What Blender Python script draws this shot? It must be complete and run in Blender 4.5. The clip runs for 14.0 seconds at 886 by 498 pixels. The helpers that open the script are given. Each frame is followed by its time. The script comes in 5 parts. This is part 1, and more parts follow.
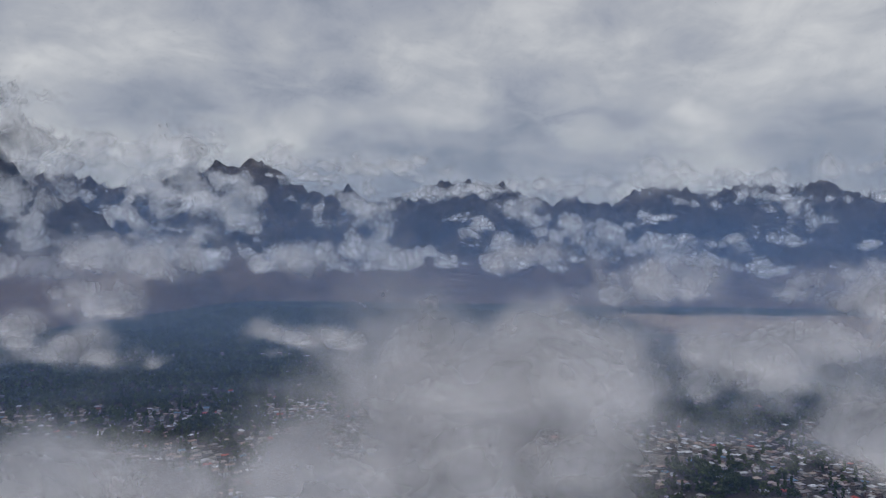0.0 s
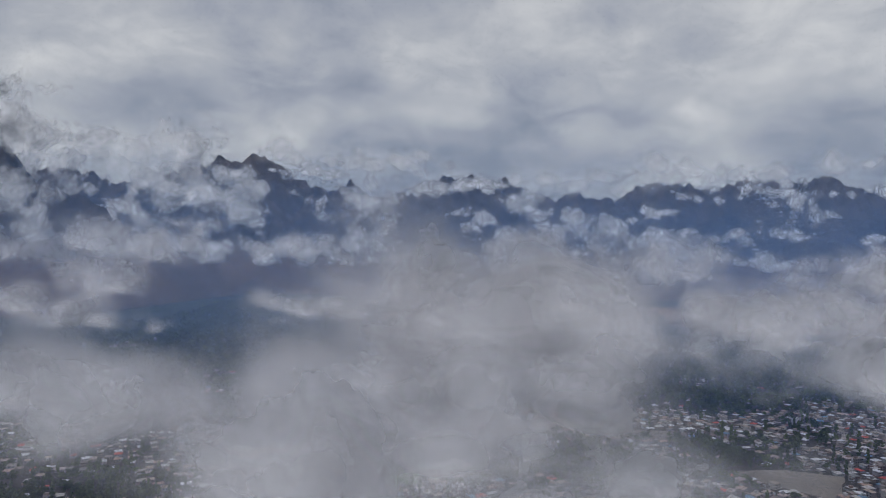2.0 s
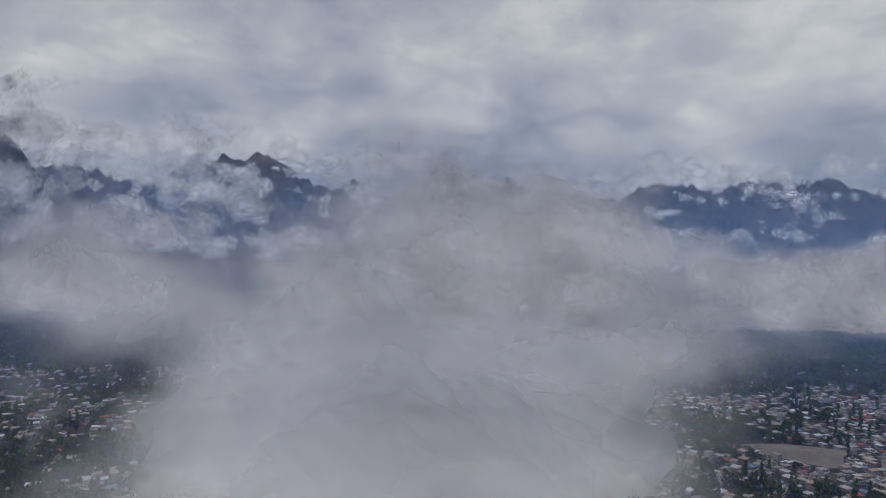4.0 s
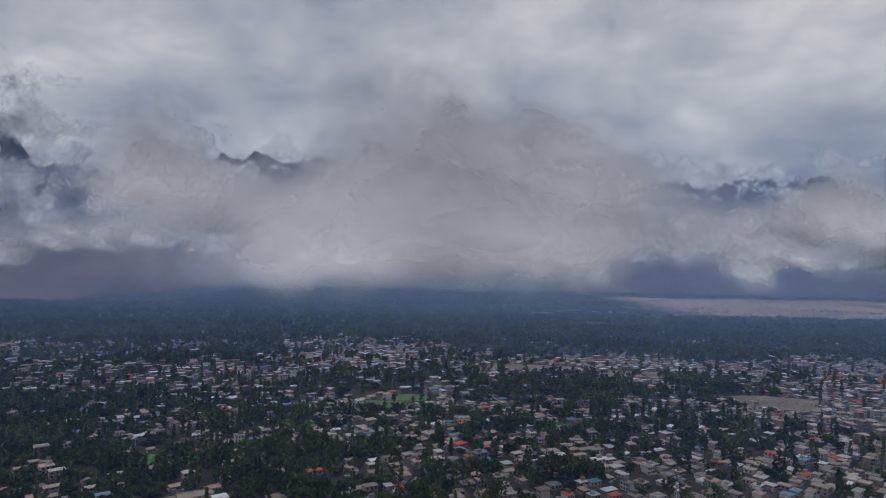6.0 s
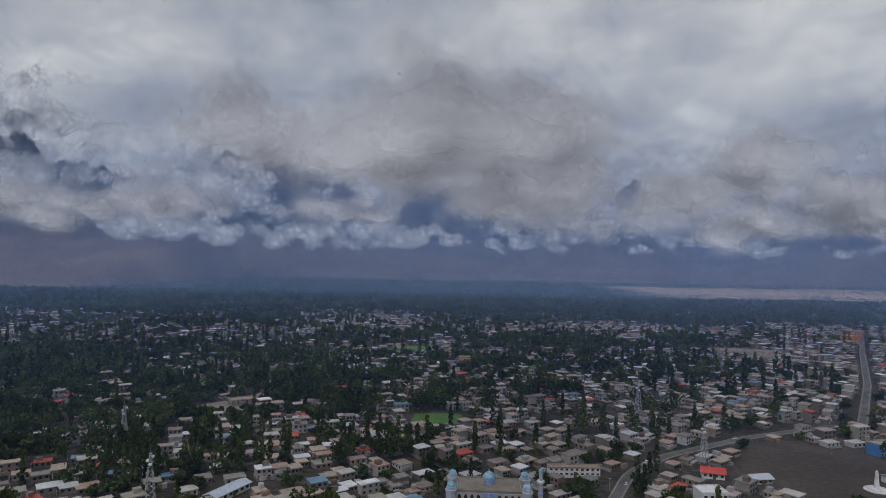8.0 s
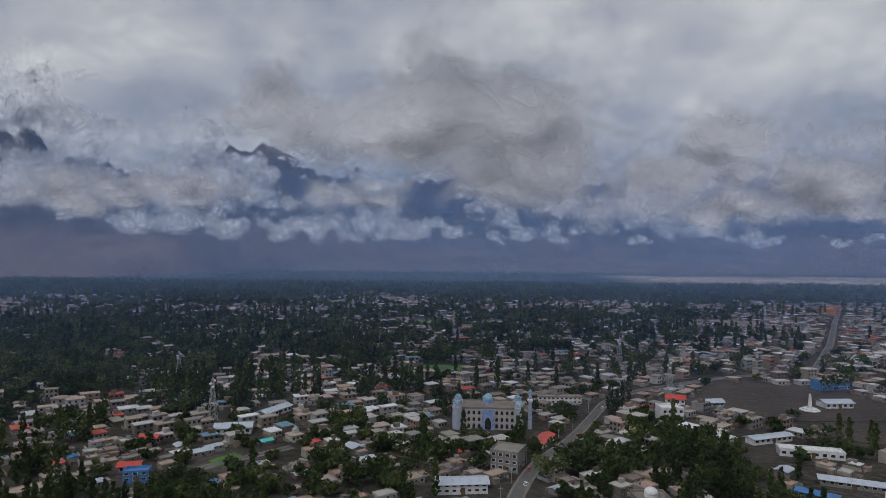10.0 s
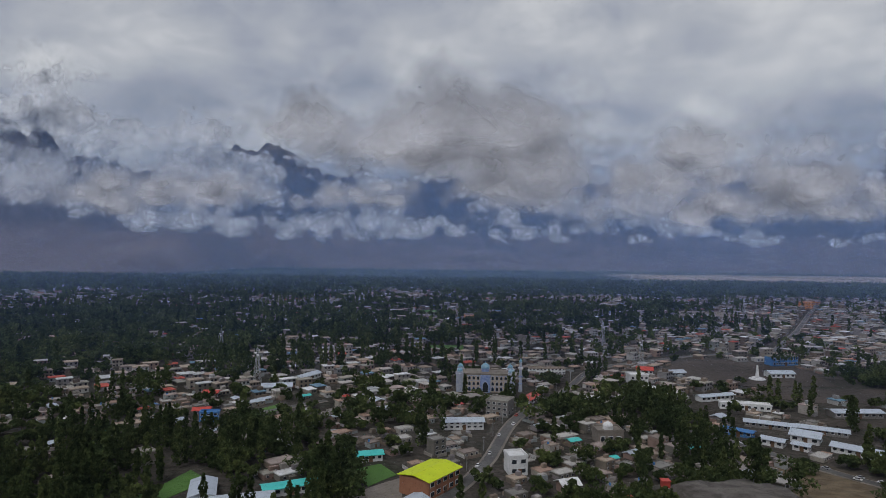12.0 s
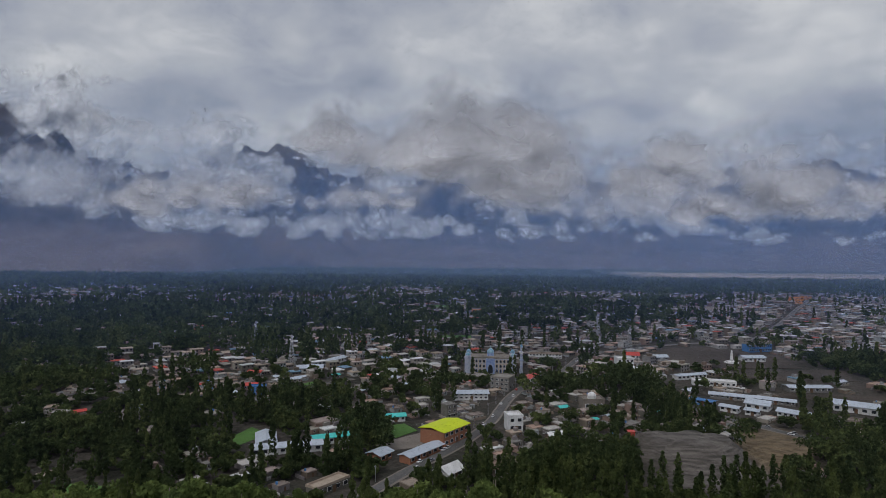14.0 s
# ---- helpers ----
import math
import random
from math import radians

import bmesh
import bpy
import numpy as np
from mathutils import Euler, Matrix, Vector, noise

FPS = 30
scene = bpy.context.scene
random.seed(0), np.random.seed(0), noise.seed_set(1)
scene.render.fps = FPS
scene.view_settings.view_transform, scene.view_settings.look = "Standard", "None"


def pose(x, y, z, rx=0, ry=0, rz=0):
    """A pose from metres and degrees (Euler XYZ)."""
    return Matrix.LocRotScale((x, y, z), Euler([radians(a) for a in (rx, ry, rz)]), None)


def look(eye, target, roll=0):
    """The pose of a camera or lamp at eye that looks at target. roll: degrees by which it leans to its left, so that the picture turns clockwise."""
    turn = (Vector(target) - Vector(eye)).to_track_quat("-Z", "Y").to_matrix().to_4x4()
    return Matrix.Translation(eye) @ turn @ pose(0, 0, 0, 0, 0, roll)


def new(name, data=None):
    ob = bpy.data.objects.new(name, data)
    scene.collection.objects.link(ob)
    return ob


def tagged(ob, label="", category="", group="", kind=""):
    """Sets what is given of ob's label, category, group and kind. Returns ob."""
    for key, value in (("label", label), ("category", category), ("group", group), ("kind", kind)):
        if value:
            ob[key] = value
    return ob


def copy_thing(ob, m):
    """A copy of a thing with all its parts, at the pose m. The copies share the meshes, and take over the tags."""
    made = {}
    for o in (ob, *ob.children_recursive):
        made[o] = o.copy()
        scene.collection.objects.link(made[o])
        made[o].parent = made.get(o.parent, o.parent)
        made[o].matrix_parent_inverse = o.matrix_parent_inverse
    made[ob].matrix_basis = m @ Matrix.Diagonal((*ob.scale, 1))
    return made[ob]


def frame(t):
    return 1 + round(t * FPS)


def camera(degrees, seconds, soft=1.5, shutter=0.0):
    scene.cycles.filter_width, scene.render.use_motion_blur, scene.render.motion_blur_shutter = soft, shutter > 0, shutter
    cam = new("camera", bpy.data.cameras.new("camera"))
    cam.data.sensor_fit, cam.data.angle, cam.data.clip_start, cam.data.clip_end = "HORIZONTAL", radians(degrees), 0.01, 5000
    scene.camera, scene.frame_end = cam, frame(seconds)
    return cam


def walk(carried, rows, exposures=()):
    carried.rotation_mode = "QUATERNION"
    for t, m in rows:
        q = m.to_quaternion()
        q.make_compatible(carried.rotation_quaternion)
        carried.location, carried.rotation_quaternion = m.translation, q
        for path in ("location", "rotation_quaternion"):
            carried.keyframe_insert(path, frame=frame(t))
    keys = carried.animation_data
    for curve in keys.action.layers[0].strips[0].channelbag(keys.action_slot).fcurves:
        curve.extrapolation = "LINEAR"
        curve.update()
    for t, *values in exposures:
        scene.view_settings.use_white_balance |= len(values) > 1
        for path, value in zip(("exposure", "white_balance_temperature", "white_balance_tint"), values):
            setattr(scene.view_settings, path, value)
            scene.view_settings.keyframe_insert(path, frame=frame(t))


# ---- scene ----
cam = camera(69.7, 14.0, soft=0.6)
METRES, EYE, TILT, LEAN, TURN = 322.0, 195.3, 0.0, 0.0, 0.0
PATH = [
    (0, (-0.076, 3.018, 185.497), (-0.076, 5.018, 185.504), 0.9),
    (0.5, (-0.474, 2.158, 181.129), (-0.475, 4.158, 181.134), 0.9),
    (1, (-0.258, 2.183, 175.947), (-0.262, 4.183, 175.95), 0.9),
    (1.5, (0.04, 3.399, 170.275), (0.035, 5.399, 170.278), 0.9),
    (2, (0.773, 4.335, 164.329), (0.765, 6.335, 164.331), 1.0),
    (2.5, (1.08, 5.092, 159.063), (1.071, 7.092, 159.065), 1.1),
    (3, (0.683, 4.412, 154.436), (0.672, 6.412, 154.436), 1.1),
    (3.2, (0.295, 3.468, 153.26), (0.281, 5.468, 153.26), 1.1),
    (5.3, (-4.864, -18.201, 120.581), (-4.873, -16.202, 120.612), 1.7),
    (5.5, (-4.844, -22.532, 119.203), (-4.85, -20.532, 119.221), 1.2),
    (6, (-4.628, -38.128, 112.321), (-4.634, -36.128, 112.338), 1.2),
    (6.5, (-4.938, -53.84, 104.248), (-4.945, -51.84, 104.266), 1.2),
    (7, (-4.866, -69.98, 95.689), (-4.874, -67.981, 95.709), 1.2),
    (7.5, (-4.636, -87.118, 87.988), (-4.647, -85.118, 88.003), 1.1),
    (8, (-4.959, -98.809, 83.794), (-4.97, -96.809, 83.806), 1.0),
    (8.2, (-5.24, -103.243, 82.853), (-5.249, -101.243, 82.862), 1.0),
    (10.3, (-6.446, -153.781, 68.798), (-6.463, -151.781, 68.794), 0.5),
    (10.5, (-6.642, -158.983, 68.481), (-6.659, -156.983, 68.477), 0.5),
    (11, (-6.733, -172.178, 67.805), (-6.754, -170.179, 67.801), 0.5),
    (11.5, (-6.886, -185.558, 67.245), (-6.908, -183.558, 67.241), 0.6),
    (12, (-7.039, -198.609, 66.964), (-7.064, -196.609, 66.957), 0.7),
    (12.5, (-7.248, -212.454, 66.989), (-7.274, -210.455, 66.981), 0.7),
    (13, (-7.602, -226.512, 67.207), (-7.628, -224.512, 67.198), 0.7),
    (13.5, (-7.69, -238.791, 67.365), (-7.729, -236.791, 67.355), 0.6),
    (14, (-7.771, -243.341, 67.444), (-7.82, -241.341, 67.433), 0.5),
]
walk(cam, [(t, look(eye, target, roll)) for t, eye, target, roll in PATH])

# ---- world, sun ----
scene.cycles.transparent_max_bounces = 256
scene.cycles.max_bounces, scene.cycles.diffuse_bounces, scene.cycles.transmission_bounces = 16, 10, 12
world = bpy.data.worlds.new("overcast_sky")
scene.world = world
world.use_nodes = True
wt = world.node_tree
wt.nodes.clear()


def wn(kind, **kw):
    n = wt.nodes.new(kind)
    for k, v in kw.items():
        n.inputs[k.replace("_", " ")].default_value = v
    return n


def wl(a, b):
    wt.links.new(a, b)


def wmath(op, a, b=None, clamp=False):
    n = wt.nodes.new("ShaderNodeMath")
    n.operation, n.use_clamp = op, clamp
    for i, v in enumerate((a, b)):
        if v is None:
            continue
        if isinstance(v, (int, float)):
            n.inputs[i].default_value = v
        else:
            wl(v, n.inputs[i])
    return n.outputs[0]


coord = wt.nodes.new("ShaderNodeTexCoord")
sep = wt.nodes.new("ShaderNodeSeparateXYZ")
wl(coord.outputs["Generated"], sep.inputs[0])
# the cloud deck lies on a plane overhead: direction / (height + lift)
lift = wmath("ADD", wmath("MAXIMUM", sep.outputs["Z"], 0.0), 0.42)
comb = wt.nodes.new("ShaderNodeCombineXYZ")
wl(wmath("DIVIDE", sep.outputs["X"], lift), comb.inputs[0])
wl(wmath("DIVIDE", sep.outputs["Y"], lift), comb.inputs[1])
comb.inputs[2].default_value = 3.7
deck = wn("ShaderNodeTexNoise", Scale=2.6, Detail=7.0, Roughness=0.50, Distortion=0.15)
wl(comb.outputs[0], deck.inputs["Vector"])
deck_fine = wn("ShaderNodeTexNoise", Scale=7.0, Detail=6.0, Roughness=0.6, Distortion=0.6)
wl(comb.outputs[0], deck_fine.inputs["Vector"])
mixed = wmath("ADD", wmath("MULTIPLY", deck.outputs["Fac"], 0.76), wmath("MULTIPLY", deck_fine.outputs["Fac"], 0.24))
ramp = wt.nodes.new("ShaderNodeValToRGB")
wl(mixed, ramp.inputs[0])
for (p, c), i in zip(((0.37, (0.175, 0.198, 0.25, 1)), (0.46, (0.265, 0.282, 0.328, 1)), (0.53, (0.328, 0.341, 0.372, 1)), (0.63, (0.455, 0.462, 0.475, 1))), range(4)):
    e = ramp.color_ramp.elements[i] if i < 2 else ramp.color_ramp.elements.new(p)
    e.position, e.color = p, c
sky = wt.nodes.new("ShaderNodeTexSky")
sky.sky_type, sky.sun_disc = "NISHITA", False
sky.sun_elevation, sky.sun_rotation = radians(54), radians(209)
sky_bg, deck_bg, both, out = wn("ShaderNodeBackground", Strength=0.12), wn("ShaderNodeBackground", Strength=1.30), wt.nodes.new("ShaderNodeMixShader"), wt.nodes.new("ShaderNodeOutputWorld")
wl(sky.outputs[0], sky_bg.inputs[0])
wl(ramp.outputs[0], deck_bg.inputs[0])
both.inputs[0].default_value = 0.92
wl(sky_bg.outputs[0], both.inputs[1])
wl(deck_bg.outputs[0], both.inputs[2])
wl(both.outputs[0], out.inputs[0])

sun = new("sun", bpy.data.lights.new("sun", "SUN"))
sun.data.energy, sun.data.angle, sun.data.color = 1.15, radians(35), (1.0, 0.98, 0.97)
sun.matrix_world = look((-190, -340, 540), (0, 0, 0))


# ---- materials ----
def material(name, colours, scale=1.0, rough=0.85, metal=0.0, bump=0.15, vary=0.0, fine=8.0, spots=(0.35, 0.65), spec=0.3):
    """Colours along a two-scale noise in world metres; vary: how far single pieces differ in brightness."""
    m = bpy.data.materials.new(name)
    m.use_nodes = True
    t = m.node_tree
    b = t.nodes["Principled BSDF"]
    b.inputs["Roughness"].default_value, b.inputs["Metallic"].default_value = rough, metal
    b.inputs["Specular IOR Level"].default_value = spec
    geo = t.nodes.new("ShaderNodeNewGeometry")
    big, small = t.nodes.new("ShaderNodeTexNoise"), t.nodes.new("ShaderNodeTexNoise")
    for n, s in ((big, scale), (small, scale * fine)):
        t.links.new(geo.outputs["Position"], n.inputs["Vector"])
        n.inputs["Scale"].default_value, n.inputs["Detail"].default_value = s, 5.0
    mx = t.nodes.new("ShaderNodeMath")
    mx.operation = "MULTIPLY_ADD"
    t.links.new(small.outputs["Fac"], mx.inputs[0])
    mx.inputs[1].default_value = 0.45
    half = t.nodes.new("ShaderNodeMath")
    half.operation = "MULTIPLY"
    t.links.new(big.outputs["Fac"], half.inputs[0])
    half.inputs[1].default_value = 0.55
    t.links.new(half.outputs[0], mx.inputs[2])
    r = t.nodes.new("ShaderNodeValToRGB")
    t.links.new(mx.outputs[0], r.inputs[0])
    for i, c in enumerate(colours):
        p = spots[0] + (spots[1] - spots[0]) * i / max(1, len(colours) - 1)
        e = r.color_ramp.elements[i] if i < 2 else r.color_ramp.elements.new(p)
        e.position, e.color = p, (*c, 1)
    if len(colours) == 1:
        r.color_ramp.elements[1].color = (*[v * 0.75 for v in colours[0]], 1)
    last = r.outputs[0]
    if vary:
        info, hsv, mr = t.nodes.new("ShaderNodeObjectInfo"), t.nodes.new("ShaderNodeHueSaturation"), t.nodes.new("ShaderNodeMapRange")
        add = t.nodes.new("ShaderNodeMath")
        add.operation = "ADD"
        t.links.new(info.outputs["Random"], add.inputs[0])
        t.links.new(geo.outputs["Random Per Island"], add.inputs[1])
        fr = t.nodes.new("ShaderNodeMath")
        fr.operation = "FRACT"
        t.links.new(add.outputs[0], fr.inputs[0])
        t.links.new(fr.outputs[0], mr.inputs["Value"])
        mr.inputs["To Min"].default_value, mr.inputs["To Max"].default_value = 1 - vary, 1 + vary
        t.links.new(last, hsv.inputs["Color"])
        t.links.new(mr.outputs[0], hsv.inputs["Value"])
        last = hsv.outputs[0]
    t.links.new(last, b.inputs["Base Color"])
    if bump:
        bp = t.nodes.new("ShaderNodeBump")
        bp.inputs["Strength"].default_value, bp.inputs["Distance"].default_value = bump, 0.4 / max(scale, 0.05)
        t.links.new(mx.outputs[0], bp.inputs["Height"])
        t.links.new(bp.outputs[0], b.inputs["Normal"])
    return m


def pieces_material(name, palette, scale=0.4, rough=0.85, per_object=True):
    """One colour out of the palette for each object or island, mottled with weather stains."""
    m = material(name, [(0.55,) * 3, (0.9,) * 3, (1.05,) * 3], scale, rough, bump=0.1, spots=(0.3, 0.7))
    t = m.node_tree
    b = t.nodes["Principled BSDF"]
    stain = b.inputs["Base Color"].links[0].from_socket
    info, geo, add, fr, r, mul = (t.nodes.new(k) for k in ("ShaderNodeObjectInfo", "ShaderNodeNewGeometry", "ShaderNodeMath", "ShaderNodeMath", "ShaderNodeValToRGB", "ShaderNodeMix"))
    if per_object:
        t.links.new(info.outputs["Random"], add.inputs[0])
        add.inputs[1].default_value = 0.0
    else:
        t.links.new(geo.outputs["Random Per Island"], add.inputs[0])
        add.inputs[1].default_value = 0.0
    add.operation, fr.operation = "ADD", "FRACT"
    t.links.new(add.outputs[0], fr.inputs[0])
    t.links.new(fr.outputs[0], r.inputs[0])
    r.color_ramp.interpolation = "CONSTANT"
    for i, c in enumerate(palette):
        e = r.color_ramp.elements[i] if i < 2 else r.color_ramp.elements.new(i / len(palette))
        e.position, e.color = i / len(palette), (*c, 1)
    mul.data_type, mul.blend_type = "RGBA", "MULTIPLY"
    mul.inputs["Factor"].default_value = 1.0
    t.links.new(r.outputs[0], mul.inputs[6])
    t.links.new(stain, mul.inputs[7])
    t.links.new(mul.outputs[2], b.inputs["Base Color"])
    return m


WALLS = [(0.25, 0.20, 0.16), (0.17, 0.16, 0.14), (0.32, 0.29, 0.25), (0.20, 0.17, 0.14), (0.23, 0.21, 0.21), (0.38, 0.35, 0.32), (0.18, 0.14, 0.11), (0.27, 0.19, 0.16), (0.15, 0.14, 0.12), (0.30, 0.32, 0.32)]
ROOFS = [(0.33, 0.31, 0.265), (0.27, 0.25, 0.225), (0.42, 0.34, 0.27), (0.23, 0.22, 0.205), (0.48, 0.46, 0.43), (0.33, 0.27, 0.22), (0.40, 0.33, 0.30), (0.26, 0.215, 0.19), (0.40, 0.28, 0.22)]
M_WALL = pieces_material("plastered_wall", WALLS)
M_ROOF = pieces_material("earth_roof", ROOFS)
M_FAR_WALL = pieces_material("far_wall", WALLS + [(0.45, 0.44, 0.43), (0.28, 0.27, 0.27)], per_object=False)
M_FAR_ROOF = pieces_material("far_roof", ROOFS + ROOFS + [(0.62, 0.63, 0.64), (0.50, 0.51, 0.52), (0.46, 0.43, 0.40), (0.72, 0.73, 0.74), (0.48, 0.10, 0.07), (0.16, 0.27, 0.36), (0.5, 0.5, 0.5), (0.40, 0.33, 0.26)], per_object=False)
M_TIN = material("tin_sheet", [(0.3, 0.35, 0.413), (0.5, 0.55, 0.613), (0.4, 0.45, 0.525)], 0.5, 0.5, 0.15, 0.05)
M_WHITE = material("white_paint", [(0.504, 0.504, 0.504), (0.756, 0.756, 0.756)], 0.4, 0.7, bump=0.05)
M_RED = material("red_tin", [(0.42, 0.05, 0.04), (0.55, 0.09, 0.065)], 0.5, 0.5, bump=0.05)
M_BLUE = material("blue_paint", [(0.05, 0.15, 0.36), (0.08, 0.22, 0.46)], 0.5, 0.6, bump=0.05)
M_TEAL = material("teal_tin", [(0.05, 0.46, 0.42), (0.09, 0.56, 0.52)], 0.5, 0.5, bump=0.05)
M_LIME = material("lime_tin", [(0.50, 0.60, 0.01), (0.60, 0.70, 0.02)], 0.3, 0.55, bump=0.05)
M_ORANGE = material("orange_plaster", [(0.50, 0.19, 0.06), (0.60, 0.25, 0.09)], 0.4, 0.8, bump=0.05)
M_BRICK = material("brick_wall", [(0.28, 0.12, 0.07), (0.36, 0.17, 0.10)], 0.7, 0.9, bump=0.1)
M_STONE = material("grey_blockwork", [(0.17, 0.16, 0.15), (0.26, 0.25, 0.24)], 0.7, 0.9, bump=0.15)
M_GLASS = material("window_pane", [(0.02, 0.024, 0.03), (0.04, 0.046, 0.055)], 1.5, 0.15, bump=0.0, spec=0.6)
M_WOOD = material("door_wood", [(0.10, 0.06, 0.035), (0.17, 0.10, 0.06)], 1.2, 0.7, bump=0.1)
M_STEEL = material("galvanised_steel", [(0.30, 0.31, 0.32), (0.45, 0.46, 0.47)], 1.0, 0.5, 0.6, 0.05)
M_ASPHALT = material("worn_asphalt", [(0.07, 0.07, 0.07), (0.11, 0.108, 0.107), (0.16, 0.155, 0.15)], 0.08, 0.9, bump=0.1, fine=20)
M_KERB = material("dusty_verge", [(0.16, 0.14, 0.12), (0.25, 0.22, 0.19)], 0.2, 0.95, bump=0.2)
M_DIRT = material("packed_dirt", [(0.038, 0.031, 0.026), (0.060, 0.049, 0.040), (0.090, 0.073, 0.058)], 0.03, 0.95, bump=0.3, fine=15)
M_SANDY = material("pale_field", [(0.12, 0.105, 0.09), (0.19, 0.165, 0.14), (0.26, 0.22, 0.18)], 0.02, 0.95, bump=0.2, fine=15)
M_GRASS = material("green_crop", [(0.06, 0.135, 0.03), (0.095, 0.205, 0.045)], 0.25, 0.9, bump=0.5, fine=12)
M_TAN = material("mosque_cream_wall", [(0.44, 0.36, 0.27), (0.54, 0.45, 0.35)], 0.3, 0.8, bump=0.05)
M_TILE = material("blue_glazed_tile", [(0.10, 0.16, 0.42), (0.22, 0.30, 0.52), (0.36, 0.42, 0.58)], 0.9, 0.3, bump=0.02, fine=5, spec=0.5)
M_PALE = material("pale_blue_tile", [(0.30, 0.33, 0.42), (0.40, 0.42, 0.48), (0.22, 0.27, 0.42)], 0.8, 0.4, bump=0.02, fine=5)
M_DOME = material("turquoise_dome", [(0.10, 0.28, 0.40), (0.20, 0.38, 0.50), (0.42, 0.53, 0.60)], 0.7, 0.3, bump=0.02, fine=4, spec=0.5)
M_TRUNK = material("grey_bark", [(0.16, 0.13, 0.10), (0.30, 0.27, 0.23)], 1.5, 0.9, bump=0.3)
M_POPLAR = material("poplar_leaves", [(0.046, 0.064, 0.030), (0.090, 0.118, 0.046), (0.150, 0.182, 0.062)], 0.12, 0.75, bump=0.0, vary=0.24, fine=6)
M_LEAF = material("orchard_leaves", [(0.066, 0.096, 0.036), (0.130, 0.175, 0.056), (0.24, 0.29, 0.09)], 0.08, 0.75, bump=0.0, vary=0.26, fine=6)
M_FAR_LEAF = material("far_leaves", [(0.0288, 0.0448, 0.0216), (0.0672, 0.0928, 0.0368), (0.148, 0.18, 0.0624)], 0.07, 0.8, bump=0.0, vary=0.26, fine=10)
for m in (M_POPLAR, M_LEAF, M_FAR_LEAF):
    # thin leaves let half of the light through
    t = m.node_tree
    b = t.nodes["Principled BSDF"]
    paint, dif, tra, half = b.inputs["Base Color"].links[0].from_socket, t.nodes.new("ShaderNodeBsdfDiffuse"), t.nodes.new("ShaderNodeBsdfTranslucent"), t.nodes.new("ShaderNodeMixShader")
    half.inputs[0].default_value = 0.45
    for k, n in ((1, dif), (2, tra)):
        t.links.new(paint, n.inputs["Color"])
        t.links.new(n.outputs[0], half.inputs[k])
    t.links.new(half.outputs[0], t.nodes["Material Output"].inputs[0])
M_ROCK = material("bare_rock", [(0.030, 0.026, 0.024), (0.055, 0.045, 0.040), (0.090, 0.072, 0.062), (0.14, 0.118, 0.104)], 0.004, 0.95, bump=0.8, fine=9)

# paler brown scree on the fans at the foot
t = M_ROCK.node_tree
b = t.nodes["Principled BSDF"]
rock, geo, sp, mz, mx = b.inputs["Base Color"].links[0].from_socket, t.nodes.new("ShaderNodeNewGeometry"), t.nodes.new("ShaderNodeSeparateXYZ"), t.nodes.new("ShaderNodeMapRange"), t.nodes.new("ShaderNodeMix")
t.links.new(geo.outputs["Position"], sp.inputs[0])
t.links.new(sp.outputs["Z"], mz.inputs["Value"])
mz.interpolation_type, mx.data_type, mx.blend_type = "SMOOTHSTEP", "RGBA", "ADD"
mz.inputs["From Min"].default_value, mz.inputs["From Max"].default_value = 90, 190
mz.inputs["To Min"].default_value, mz.inputs["To Max"].default_value = 1.0, 0.0
t.links.new(mz.outputs[0], mx.inputs["Factor"])
t.links.new(rock, mx.inputs[6])
mx.inputs[7].default_value = (0.085, 0.052, 0.034, 1)
t.links.new(mx.outputs[2], b.inputs["Base Color"])


